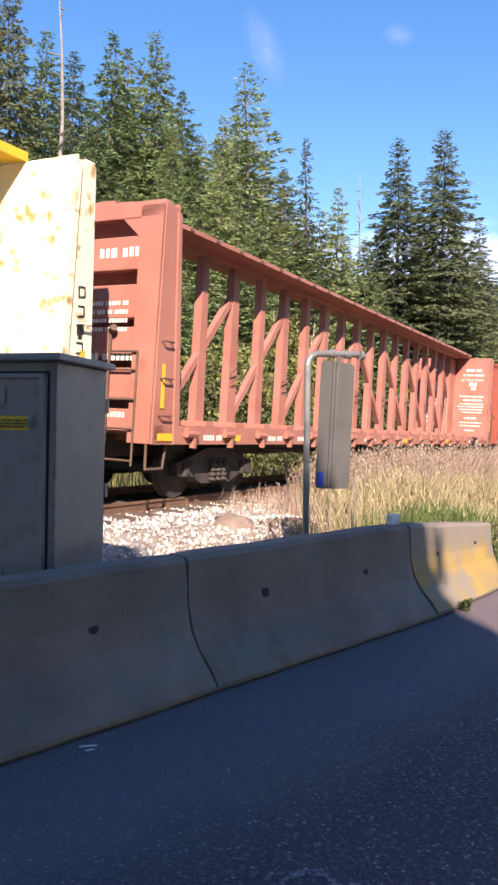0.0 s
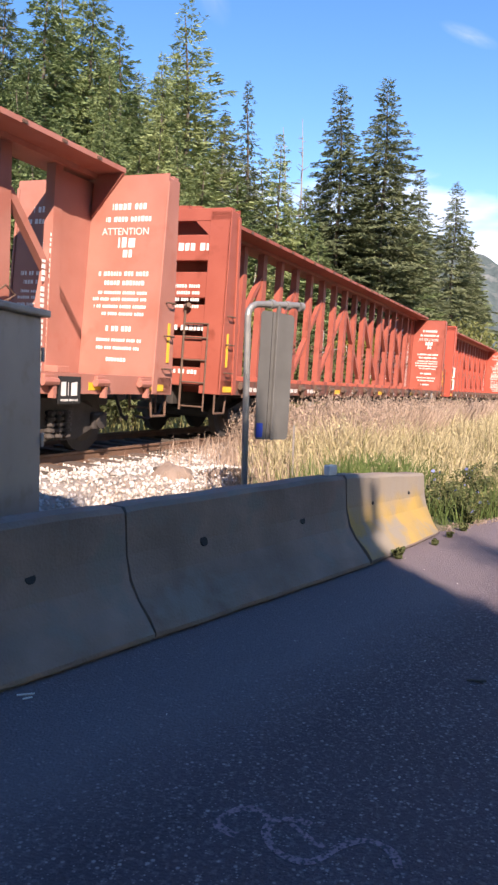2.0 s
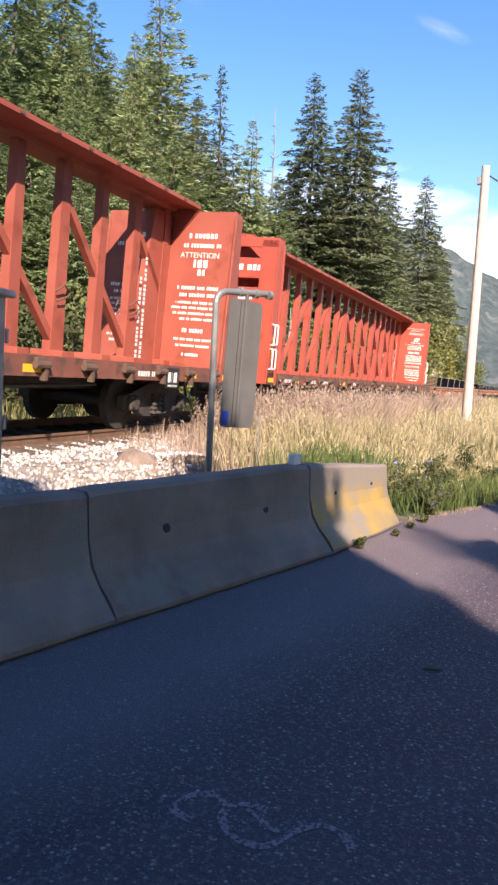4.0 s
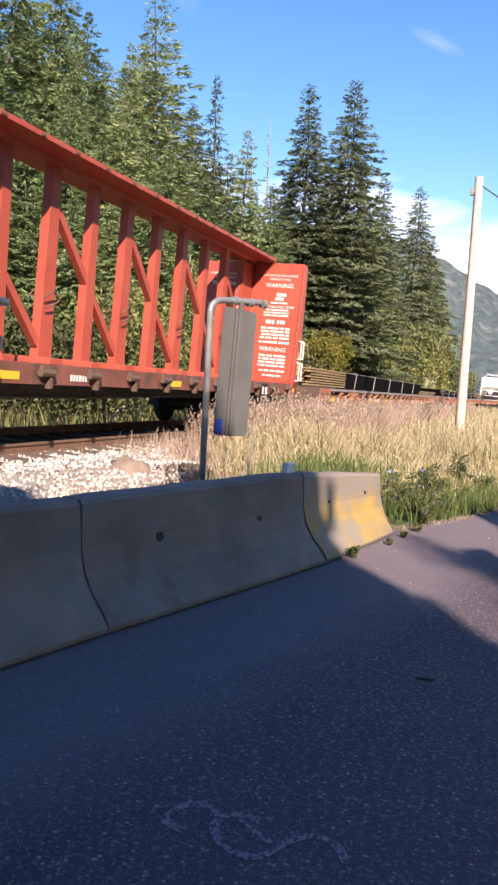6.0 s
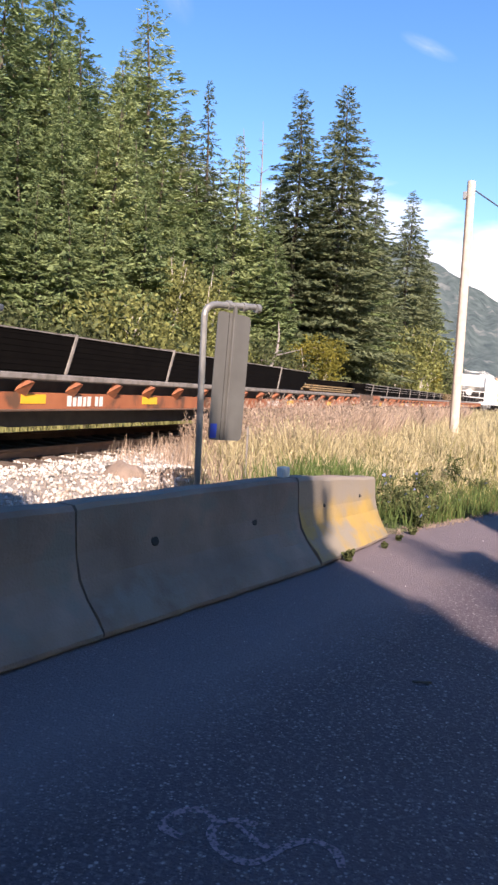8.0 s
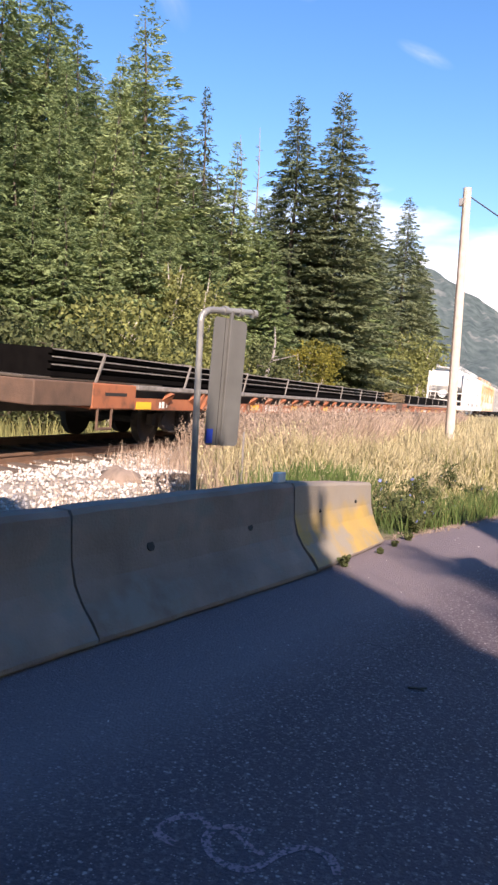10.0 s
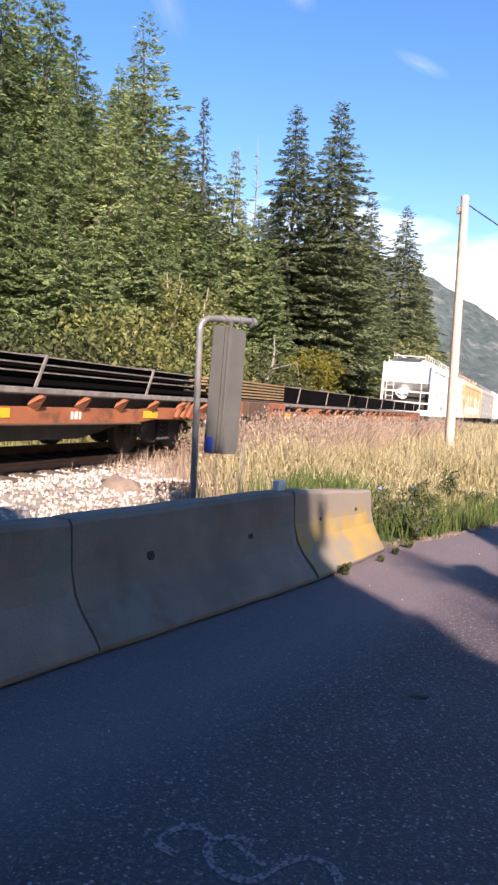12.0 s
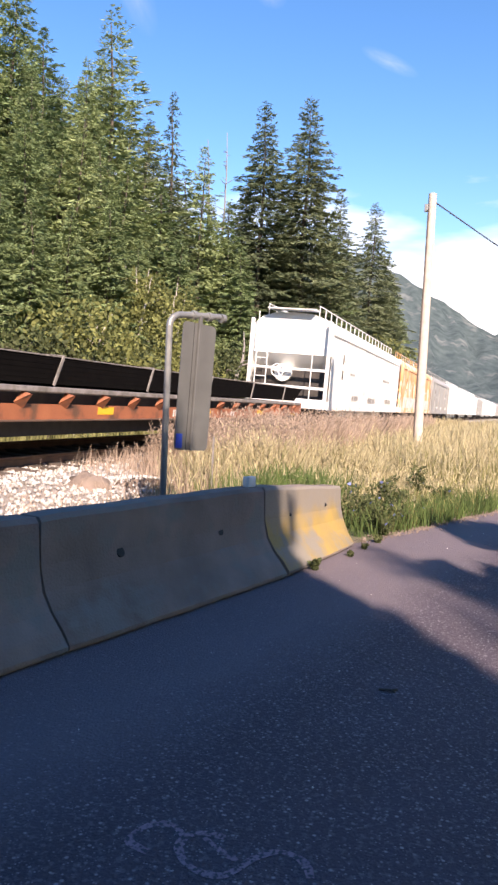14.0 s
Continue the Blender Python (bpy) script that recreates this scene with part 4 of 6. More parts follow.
def conifer_crown(rng, h, r, base=0.06, dense=1.0, droop=0.35, top_thin=0.0, gap=0.06, spray=0.50):
    """Small pointed sprays of needles on flat boughs, set in uneven whorls with dark gaps between them."""
    cs, ds, ss, ls, ws = [], [], [], [], []
    z = h * base
    up = np.array([0, 0, 1.0])
    while z < h * 0.99:
        k = 1 - z / h
        reach = 1.36 * r * (k ** 0.80) * (0.5 + 0.5 * min(1, (z / h - base) / 0.12 + 0.35)) + 0.16
        reach *= rng.uniform(0.82, 1.1)
        nb = max(4, int(rng.integers(7, 11) * dense * (0.55 + 0.45 * min(1.0, 4 * k))))
        turn = rng.uniform(0, 6.28)
        for j in range(nb):
            if rng.random() < gap + top_thin * (z / h) ** 3:
                continue
            L = reach * rng.uniform(0.5, 1.15)
            a = turn + 6.283 * (j + rng.uniform(-0.3, 0.3)) / nb
            out = np.array([np.cos(a), np.sin(a), 0.0])
            lat = np.array([-np.sin(a), np.cos(a), 0.0])
            n = max(12, int(L * 27 * dense))
            t = rng.uniform(0.06, 1.0, n) ** 0.62
            half = (0.07 + 0.36 * (1 - t)) * L + 0.05
            u = rng.uniform(-1, 1, n)
            off = u * half
            lift = droop * rng.uniform(0.6, 1.35)
            zz = z + rng.normal(0, 0.06) + L * (0.16 * t - lift * t ** 2) - 0.28 * np.abs(off) + (0.10 + 0.7 * max(0.0, 0.12 - k) / 0.12) * L * t ** 3 + rng.normal(0, 0.045, n)
            cs.append(out * (t * L)[:, None] + lat * off[:, None] + up * zz[:, None])
            d = out * (0.45 + 0.5 * t)[:, None] + lat * (u * 0.95)[:, None] + up * (rng.normal(-0.10, 0.22, n) - 0.25 * lift)[:, None] + rng.normal(0, 0.18, (n, 3))
            d = unit(d)
            s = unit(np.cross(d, up * 0.62 + out * 0.70 + rng.normal(0, 0.38, (n, 3))))
            ds.append(d), ss.append(s)
            q = rng.uniform(0.55, 1.25, n) * spray * (0.24 + 0.76 * k ** 0.5)
            ls.append(q), ws.append(q * rng.uniform(0.26, 0.44, n))
        z += rng.uniform(0.34, 0.66) * (0.42 + 0.58 * k ** 0.7) * (1.0 if h > 12 else 0.7)
    c, d, s, q, w = (np.concatenate(v) for v in (cs, ds, ss, ls, ws))
    a, b = d * q[:, None], s * w[:, None] / 2
    v = np.stack([c - a * 0.4 - b, c - a * 0.4 + b, c + a * 0.6], 1).reshape(-1, 3)
    return v, np.arange(len(v)).reshape(-1, 3)


def trunk_mesh(rng, h, r0, branches=0, mat="bark", reach=1.0):
    bm = bmesh.new()
    n = 7
    pts = [Vector((0.12 * math.sin(i * 1.3 + r0 * 9), 0.1 * math.cos(i * 1.7), h * i / n)) for i in range(n + 1)]
    pts[0] = Vector((0, 0, -0.4))
    for i in range(n):
        tube(bm, pts[i], pts[i + 1], r0 * (1 - i / n) + 0.02, r0 * (1 - (i + 1) / n) + 0.02, n=7, caps=False)
    for _ in range(branches):
        z = rng.uniform(0.25, 0.95) * h
        a = rng.uniform(0, 6.28)
        L = reach * rng.uniform(0.4, 1.1) * (1.15 - z / h)
        p = Vector((0, 0, z))
        q = p + Vector((math.cos(a) * L, math.sin(a) * L, rng.uniform(0.0, 0.5) * L))
        tube(bm, p, q, 0.045, 0.012, n=4, caps=False)
    return bm


def conifer(seed, h, r, needles, label, **kw):
    rng = np.random.default_rng(seed)
    ob = empty("conifer_tree", label=label, category="tree", group="conifers beyond the track")
    part("trunk", trunk_mesh(rng, h * 0.95, 0.008 * h + 0.05, 10, reach=r * 0.6), M["bark"], ob)
    soup("crown", *conifer_crown(rng, h, r, **kw), M[needles], ob)
    return ob


def leaf_cloud(rng, n, blobs, size):
    """Leaves scattered in the outer parts of uneven clumps. blobs: (centre, radii)."""
    cs = []
    w = np.array([b[1][0] * b[1][1] for b in blobs])
    for b, m in zip(blobs, (w / w.sum() * n).astype(int)):
        d = unit(rng.normal(size=(m, 3)))
        rad = rng.uniform(0.25, 1.0, m) ** 0.5 * (1 + 0.25 * np.sin(d[:, 0] * 5 + b[0][0]) * np.cos(d[:, 2] * 6))
        cs.append(np.array(b[0]) + d * rad[:, None] * np.array(b[1]))
    c = np.concatenate(cs)
    m = len(c)
    d = unit(rng.normal(size=(m, 3)))
    s = unit(np.cross(d, rng.normal(size=(m, 3)) + np.array([0, 0, 0.7])))
    q = rng.uniform(0.6, 1.3, m) * size
    return diamonds(c, d, s, q, q * 0.6)


def broadleaf(seed, h, r, leaves, label, name="young_tree", n=5000, size=0.16, bark="birch", stems=3, low=0.25, group="shrubs along the forest edge"):
    rng = np.random.default_rng(seed)
    ob = empty(name, label=label, category="tree" if name != "shrub" else "shrub", group=group)
    bm = bmesh.new()
    blobs = []
    for k in range(stems):
        a = rng.uniform(0, 6.28)
        tip = Vector((math.cos(a) * r * 0.45, math.sin(a) * r * 0.45, h * rng.uniform(0.8, 0.97)))
        mid = Vector((tip.x * 0.35, tip.y * 0.35, tip.z * 0.5))
        base = Vector((rng.uniform(-0.15, 0.15) * r, rng.uniform(-0.15, 0.15) * r, -0.2))
        tube(bm, base, mid, 0.016 * h + 0.01, 0.01 * h + 0.008, n=6, caps=False)
        tube(bm, mid, tip, 0.01 * h + 0.008, 0.01, n=6, caps=False)
        for _ in range(7):
            f = rng.uniform(low, 1.0)
            p = mid.lerp(tip, max(0, 2 * f - 1)) if f > 0.5 else base.lerp(mid, 2 * f)
            b = rng.uniform(0, 6.28)
            L = r * rng.uniform(0.4, 0.9) * (1.2 - f)
            q = p + Vector((math.cos(b) * L, math.sin(b) * L, L * rng.uniform(0.2, 0.7)))
            tube(bm, p, q, 0.012 + 0.002 * h, 0.006, n=4, caps=False)
            rr = r * rng.uniform(0.22, 0.42)
            blobs.append((tuple(q), (rr, rr, rr * rng.uniform(0.7, 1.3))))
    tagged(part("stems", bm, M[bark], ob, "pale thin stems" if bark == "birch" else ""), kind="stuff")
    soup("foliage", *leaf_cloud(rng, n, blobs, size), M[leaves], ob)
    return ob


def at_bearing(az, d):
    return d * math.cos(radians(az)), d * math.sin(radians(az))


def tree_top(az, el, d):
    x, y = at_bearing(az, d)
    return EYE[2] + d * math.tan(radians(el)) - float(ground_z(x, y))


fir_label = "tall green fir with layered drooping branches"
spruce_label = "tall dark green spruce with a pointed crown"
PROTO = {
    "fir_a": (conifer(11, 22.0, 3.7, "fir", fir_label, dense=1.15, droop=0.25), 22.0),
    "fir_b": (conifer(12, 20.0, 3.2, "fir", fir_label, dense=1.05, droop=0.18, gap=0.16), 20.0),
    "fir_c": (conifer(13, 16.0, 2.7, "fir", "green fir with soft layered branches", dense=1.05, droop=0.2), 16.0),
    "spruce_a": (conifer(14, 25.0, 4.0, "spruce", spruce_label, dense=1.1, droop=0.38), 25.0),
    "spruce_b": (conifer(15, 26.0, 4.4, "spruce", spruce_label, dense=1.15, droop=0.33), 26.0),
    "thin": (conifer(16, 22.0, 2.3, "spruce", "slender dark spruce with an open crown", dense=0.8, droop=0.45, gap=0.25), 22.0),
    "pine": (conifer(17, 24.0, 3.6, "fir", "tall fir with a sparse open top", dense=0.95, droop=0.05, top_thin=0.25, gap=0.15), 24.0),
}
USED = set()


def plant(kind, az, el, d, turn, wide=1.0):
    """A tree whose top shows at that bearing and height over the horizon."""
    src, h = PROTO[kind]
    want = tree_top(az, el, d)
    x, y = at_bearing(az, d)
    k = want / h
    m = pose(x, y, float(ground_z(x, y)) - 0.05, 0, 0, turn)
    ob = src if kind not in USED else copy_thing(src, m)
    USED.add(kind)
    ob.matrix_basis = m
    ob.scale = (k * wide, k * wide, k)
    return ob


# bearing, height over the horizon, distance
for kind, az, el, d, turn, wide in (
    ("spruce_a", 17.6, 21.2, 60, 0, 1.2), ("spruce_b", 14.4, 21.6, 62, 40, 1.25), ("spruce_a", 9.3, 14.8, 92, 80, 1.2),
    ("thin", 24.4, 21.3, 55, 10, 1.15), ("pine", 28.9, 26.0, 47, 0, 1.4), ("fir_a", 30.6, 22.8, 42, 20, 0.95), ("fir_b", 33.7, 24.2, 40, 60, 1.1),
    ("fir_a", 35.7, 27.6, 43, 120, 1.0), ("fir_b", 38.8, 27.3, 41, 200, 1.1), ("fir_a", 43.5, 27.0, 38, 260, 0.9), ("spruce_b", 46.0, 29.8, 36, 300, 0.9),
    ("fir_b", 22.0, 18.1, 56, 90, 1.05), ("thin", 26.2, 18.5, 57, 170, 1.2), ("fir_c", 20.0, 14.5, 58, 30, 1.1), ("fir_b", 12.2, 12.5, 72, 140, 1.2),
    ("fir_a", 49.5, 28.0, 37, 15, 1.0), ("fir_b", 54.0, 27.0, 38, 75, 1.0), ("fir_c", 60.0, 25.0, 37, 165, 1.2),
    ("fir_c", 25.0, 15.5, 46, 50, 1.2), ("fir_c", 27.6, 16.5, 40, 110, 1.25), ("fir_b", 29.4, 18.0, 37, 10, 1.1), ("fir_c", 32.2, 17.5, 34, 220, 1.2),
    ("fir_a", 34.6, 19.0, 33, 310, 1.1), ("fir_c", 37.6, 18.5, 33, 270, 1.2), ("fir_b", 40.6, 20.5, 32, 20, 1.1), ("fir_c", 44.8, 19.5, 31, 170, 1.2),
    ("fir_a", 48.0, 21.0, 31, 330, 1.0), ("spruce_a", 16.2, 13.5, 66, 210, 1.15), ("fir_c", 18.9, 11.5, 54, 300, 1.15), ("fir_c", 23.4, 12.0, 43, 150, 1.2),
    ("fir_b", 7.6, 9.0, 105, 20, 1.3), ("spruce_b", 10.8, 10.5, 84, 250, 1.1), ("fir_c", 13.2, 9.5, 70, 60, 1.2), ("fir_a", 31.4, 13.5, 29.5, 190, 1.1),
    ("fir_b", 36.2, 14.5, 28.5, 245, 1.15), ("fir_c", 42.6, 15.5, 27.5, 95, 1.15), ("fir_b", 26.4, 11.5, 36, 285, 1.15), ("spruce_b", 38.2, 24.0, 47, 130, 1.0),
    ("spruce_a", 41.6, 26.0, 46, 190, 1.0), ("spruce_a", 33.0, 22.0, 48, 60, 1.0), ("thin", 27.4, 20.5, 52, 220, 1.3),
    ("spruce_b", 21.2, 14.0, 66, 45, 1.2), ("spruce_b", 18.8, 15.5, 68, 75, 1.2), ("spruce_a", 15.4, 15.0, 70, 145, 1.3), ("fir_a", 32.2, 21.5, 52, 35, 1.1), ("fir_b", 37.8, 26.5, 50, 95, 1.2), ("fir_a", 29.6, 23.0, 53, 155, 1.2), ("spruce_a", 26.0, 19.5, 62, 15, 1.2), ("fir_b", 23.2, 16.5, 64, 5, 1.3), ("fir_a", 34.4, 22.0, 37, 70, 1.0), ("fir_b", 30.8, 20.0, 34, 130, 1.1), ("fir_c", 28.6, 14.0, 33, 45, 1.2), ("fir_a", 40.0, 23.0, 37, 185, 1.1), ("fir_c", 39.6, 16.5, 28.5, 40, 1.2), ("spruce_a", 11.9, 15.5, 76, 100, 1.2), ("spruce_b", 8.2, 11.5, 100, 10, 1.2), ("fir_c", 34.0, 13.5, 27.5, 15, 1.2), ("fir_a", 35.2, 23.5, 50, 300, 1.1), ("spruce_a", 24.0, 16.0, 62, 320, 1.1),
):
    plant(kind, az, el, d, turn, wide)


def bare_snag(az, el, d, lean, n):
    rng = np.random.default_rng(int(az * 10))
    x, y = at_bearing(az, d)
    h = tree_top(az, el, d)
    ob = empty("dead_tree", pose(x, y, float(ground_z(x, y)), 0, lean, 0), label="bare grey dead tree with short broken twigs", category="tree", group="dead trees at the forest edge")
    part("trunk", trunk_mesh(rng, h, 0.19, n, reach=2.8), M["snag"], ob)
    return ob


bare_snag(42.5, 29.5, 34, 0, 26)
bare_snag(20.7, 19.2, 67, 3, 40)
bare_snag(21.2, 18.0, 68, -4, 40)
bare_snag(19.3, 6.0, 40, 22, 8)

SHRUB = [
    (broadleaf(31, 4.5, 2.4, "leaf", "yellow-green leafy shrub at the forest edge", "shrub", n=3900, size=0.19, stems=5, low=0.05), 4.5),
    (broadleaf(32, 8.0, 2.2, "leaf", "young birch with pale stems and light green leaves", "young_tree", n=4200, size=0.19, stems=4), 8.0),
    (broadleaf(33, 4.0, 1.7, "leaf_yellow", "small bushy tree turning yellow", "shrub", n=3600, size=0.16, stems=4, low=0.1), 4.0),
    (broadleaf(34, 3.0, 2.2, "weed", "low grey-green shrub beyond the track", "shrub", n=3800, size=0.15, stems=5, low=0.0, bark="bark"), 3.0),
]
seen = set()
for kind, az, el, d, turn in (
    (0, 30.6, 6.6, 27, 0), (0, 28.4, 4.6, 28.5, 80), (1, 24.2, 9.2, 37, 0), (1, 25.8, 10.5, 35, 120), (1, 22.6, 7.0, 41, 210), (2, 16.0, 4.0, 52, 0),
    (2, 15.2, 3.8, 54, 70), (0, 8.2, 5.0, 78, 160), (0, 9.4, 4.0, 74, 30), (3, 33.2, 4.2, 26, 0), (3, 26.4, 3.6, 31, 90), (3, 20.8, 3.4, 40, 30),
    (3, 18.2, 3.2, 46, 200), (3, 35.6, 3.8, 25, 240), (3, 38.4, 4.4, 24, 140), (3, 41.4, 4.6, 23.5, 300), (3, 44.5, 5.0, 23, 20), (3, 12.6, 2.8, 60, 70),
    (0, 11.2, 3.2, 66, 210), (3, 6.6, 2.4, 95, 20), (0, 23.4, 4.6, 37, 10), (1, 27.2, 8.5, 33, 60), (3, 30.0, 3.0, 27, 250), (0, 5.6, 2.6, 110, 40), (3, 48.0, 5.0, 22, 60),
    (2, 7.4, 3.4, 86, 200), (1, 27.0, 10.0, 34, 330),
):
    src, h = SHRUB[kind]
    x, y = at_bearing(az, d)
    m = pose(x, y, float(ground_z(x, y)) - 0.05, 0, 0, turn)
    ob = copy_thing(src, m) if kind in seen else src
    seen.add(kind)
    ob.matrix_basis = m
    k = tree_top(az, el, d) / h
    ob.scale = (k, k, k)

# unseen trees added behind the road, sunny side: they shade asphalt, barriers and cabinet
SUNX, SUNY = math.cos(radians(SUN_AZ - 180)), math.sin(radians(SUN_AZ - 180))


def shade_place(s, w):
    return s * SUNX + w * SUNY, s * SUNY - w * SUNX


big = broadleaf(41, 15.5, 6.4, "leaf", "large dense leafy tree out of view, added to block light", "roadside_tree", n=7000, size=1.15, stems=7, bark="bark", low=0.45, group="trees behind the road")
first = True
for s, w, turn, k in ((-18.4, -3.4, 0, 0.97), (-20.0, -3.9, 110, 1.03), (-19.0, -10.5, 200, 1.1), (-21.5, -7.5, 60, 1.12), (-18.0, -18.0, 300, 1.0), (-21.7, -3.4, 240, 1.02), (-3.6, 10.6, 30, 0.45), (-19, -26, 80, 1.1), (-12, -33, 10, 1.2), (-25, 6, 130, 0.95), (-26, 14, 20, 1.0), (-25, 22, 220, 1.0), (-19.5, -2.4, 20, 0.85), (-11.0, -5.6, 150, 0.64), (-14.5, -9.5, 270, 0.8), (-6.2, 5.0, 15, 0.42), (-8.8, 2.4, 95, 0.42), (-11.0, -0.6, 165, 0.42)):
    m = pose(*shade_place(s, w), 0, 0, 0, turn)
    ob = big if first else copy_thing(big, m)
    first = False
    ob.matrix_basis = m
    ob.scale = (k, k, k)

# unseen tree row added to cut skylight on the train and the barriers
for x, y, turn, k in ((-13, -13, 45, 0.6), (-5, -14, 10, 0.6), (3, -16, 130, 0.72), (10.5, -17, 250, 0.70), (18, -19, 80, 0.8), (26, -21, 310, 0.85), (34, -22.5, 170, 0.9), (43, -24, 20, 0.95), (52, -26, 220, 1.0)):
    ob = copy_thing(big, pose(x, y, 0, 0, 0, turn))
    ob.scale = (k * 0.9, k * 0.9, k)

# narrowed unseen trees that set the shadow's edge on road and barriers
slim = copy_thing(big, pose(*shade_place(-8.0, 1.62), 0, 0, 0, 70))
slim.scale = (0.17, 0.17, 0.68)
tagged(slim, "slender leafy tree out of view, added to shape the shade")
short = copy_thing(big, pose(*shade_place(-8.2, 0.95), 0, 0, 0, 200))
short.scale = (0.17, 0.17, 0.60)
tagged(short, "slender leafy tree out of view, added to shape the shade")
back = copy_thing(big, pose(*shade_place(-9.6, -0.1), 0, 0, 0, 310))
back.scale = (0.18, 0.18, 0.66)
tagged(back, "slender leafy tree out of view, added to shape the shade")
low_tree = copy_thing(big, pose(*shade_place(-2.0, 6.0), 0, 0, 0, 140))
low_tree.scale = (0.25, 0.25, 0.45)
tagged(low_tree, "small round leafy tree out of view, added for shade")
# unseen airy crowns, added to dapple the sun on the end barrier
airy = broadleaf(43, 17.5, 1.25, "leaf", "airy young tree out of view, added to dapple the sun", "roadside_tree", n=3400, size=0.17, stems=5, bark="bark", low=0.5, group="trees behind the road")
airy.matrix_basis = pose(*shade_place(-16.5, 3.3), 0, 0, 0, 20)
airy.scale = (0.6, 0.6, 1.0)
for s, w, turn in ((-15.0, 5.6, 90), (-16.0, 6.6, 200)):
    copy_thing(airy, pose(*shade_place(s, w), 0, 0, 0, turn))


# ---- grasses ----
def blades(rng, x, y, h, width, lean=0.35, zadd=0.0):
    n = len(x)
    a = rng.uniform(0, 2 * np.pi, n)
    b = rng.uniform(0, 2 * np.pi, n)
    z = ground_z(x, y) - 0.03 + zadd
    base = np.stack([x, y, z], 1)
    off = np.stack([np.cos(a), np.sin(a), np.zeros(n)], 1) * (width / 2)[:, None]
    bend = np.stack([np.cos(b), np.sin(b), np.zeros(n)], 1) * (h * rng.uniform(0.05, lean, n))[:, None]
    up = np.array([0, 0, 1.0])
    mid = base + bend * 0.35 + up * (h * 0.6)[:, None]
    tip = base + bend + up * h[:, None]
    v = np.stack([base - off, base + off, mid + off * 0.8, mid - off * 0.8, tip + off * 0.25, tip - off * 0.25], 1).reshape(-1, 3)
    i = np.arange(n)[:, None] * 6
    f = np.concatenate([i + np.array([0, 1, 2, 3]), i + np.array([3, 2, 4, 5])], 1).reshape(-1, 4)
    return v, f


def seed_heads(rng, x, y, h, size, k=5):
    n = len(x)
    c = np.repeat(np.stack([x, y, ground_z(x, y) + h], 1), k, 0) + rng.normal(0, 1, (n * k, 3)) * np.array([0.035, 0.035, 0.08])
    d = unit(rng.normal(size=(n * k, 3)) * 0.5 + np.array([0, 0, 1.0]))
    s = unit(np.cross(d, rng.normal(size=(n * k, 3))))
    q = rng.uniform(0.6, 1.3, n * k) * size
    return diamonds(c, d, s, q, q * 0.35)


rng = np.random.default_rng(77)


def field(n, x0, x1, lo, hi, power=2.0):
    """Places between the asphalt's edge (+lo) and the track (-hi), thinning out with distance."""
    x = x0 + (x1 - x0) * rng.uniform(0, 1, n) ** power
    e = edge_y(x) + lo
    t = TRACK_Y - x * x / BEND - hi
    y = e + (t - e) * rng.uniform(0, 1, n)
    return x, y


def stuff(name, vf, mat, label):
    return tagged(soup(name, *vf, M[mat]), label, "grass", kind="stuff")


x, y = field(85000, 8.6, 75, 0.35, 2.5)
h = rng.uniform(0.45, 1.0, len(x)) * (0.75 + 0.25 * np.sin(x * 0.9) * np.sin(y * 1.1 + 1)) * smoothstep(0.0, 1.6, y - edge_y(x))
keep = (h > 0.12) & ~((x < 9.3) & (y < 3.0)) & (x - 1.05 * (y - 2.5) > 8.7 + rng.normal(0, 0.4, len(x)))
x, y, h = x[keep], y[keep], h[keep]
near_road = 1 - smoothstep(0.8, 3.6, y - edge_y(x))
pick = rng.random(len(x)) < 0.10 + 0.62 * near_road * (0.6 + 0.4 * np.sin(x * 1.7 + y))
clump = 0.82 + 0.3 * np.sin(x * 2.3 + 1.1 * y) * np.sin(1.9 * y - 0.7 * x)
h = h * clump * (1 - 0.35 * near_road)
stuff("olive_grass", blades(rng, x[pick], y[pick], h[pick] * 0.9, 0.008 + 0.0010 * x[pick], 0.5), "olive", "olive-green grass among the dry stalks")
x, y, h = x[~pick], y[~pick], h[~pick]
stuff("dry_grass", blades(rng, x, y, h, 0.006 + 0.0010 * x, 0.45), "straw", "tall dry straw-coloured grass between road and track")
k = rng.random(len(x)) < 0.09
stuff("grass_seed_heads", seed_heads(rng, x[k], y[k], h[k], 0.05), "straw", "pale feathery seed heads of tall grass")
x, y = field(15000, 10.3, 42, 2.4, 1.9)
y = np.maximum(y, TRACK_Y - 4.2)
h = rng.uniform(0.42, 1.05, len(x)) * smoothstep(9.6, 13.5, x)
stuff("brown_grass", blades(rng, x, y, h, 0.005 + 0.0009 * x), "straw_red", "reddish brown seeding grass beside the track bed")
k = (rng.random(len(x)) < 0.45) & (h > 0.3)
stuff("brown_seed_heads", seed_heads(rng, x[k], y[k], h[k], 0.055), "straw_red", "reddish brown seed heads")
# thin dry grass behind the barriers, round the sign post
n = 5200
x, y = rng.uniform(6.5, 12.5, n), rng.uniform(2.6, 6.2, n)
k = (y > 2.95 - 0.245 * (x - 5)) & (rng.random(n) < smoothstep(8.0, 11.5, x - 0.4 * (y - 4)))
x, y = x[k], y[k]
stuff("thin_dry_grass", blades(rng, x, y, rng.uniform(0.15, 0.5, len(x)), np.full(len(x), 0.011)), "straw_red", "thin dry grass behind the barriers")
n = 3200
x, y = rng.uniform(5.0, 11.0, n), rng.uniform(3.3, 5.7, n)
k = (y < 5.5 - 0.33 * (x - 7.76) + rng.normal(0, 0.2, n)) & (y > 2.95 - 0.245 * (x - 5)) & ~((x < 4.9) & (y < 4.8))
x, y = x[k], y[k]
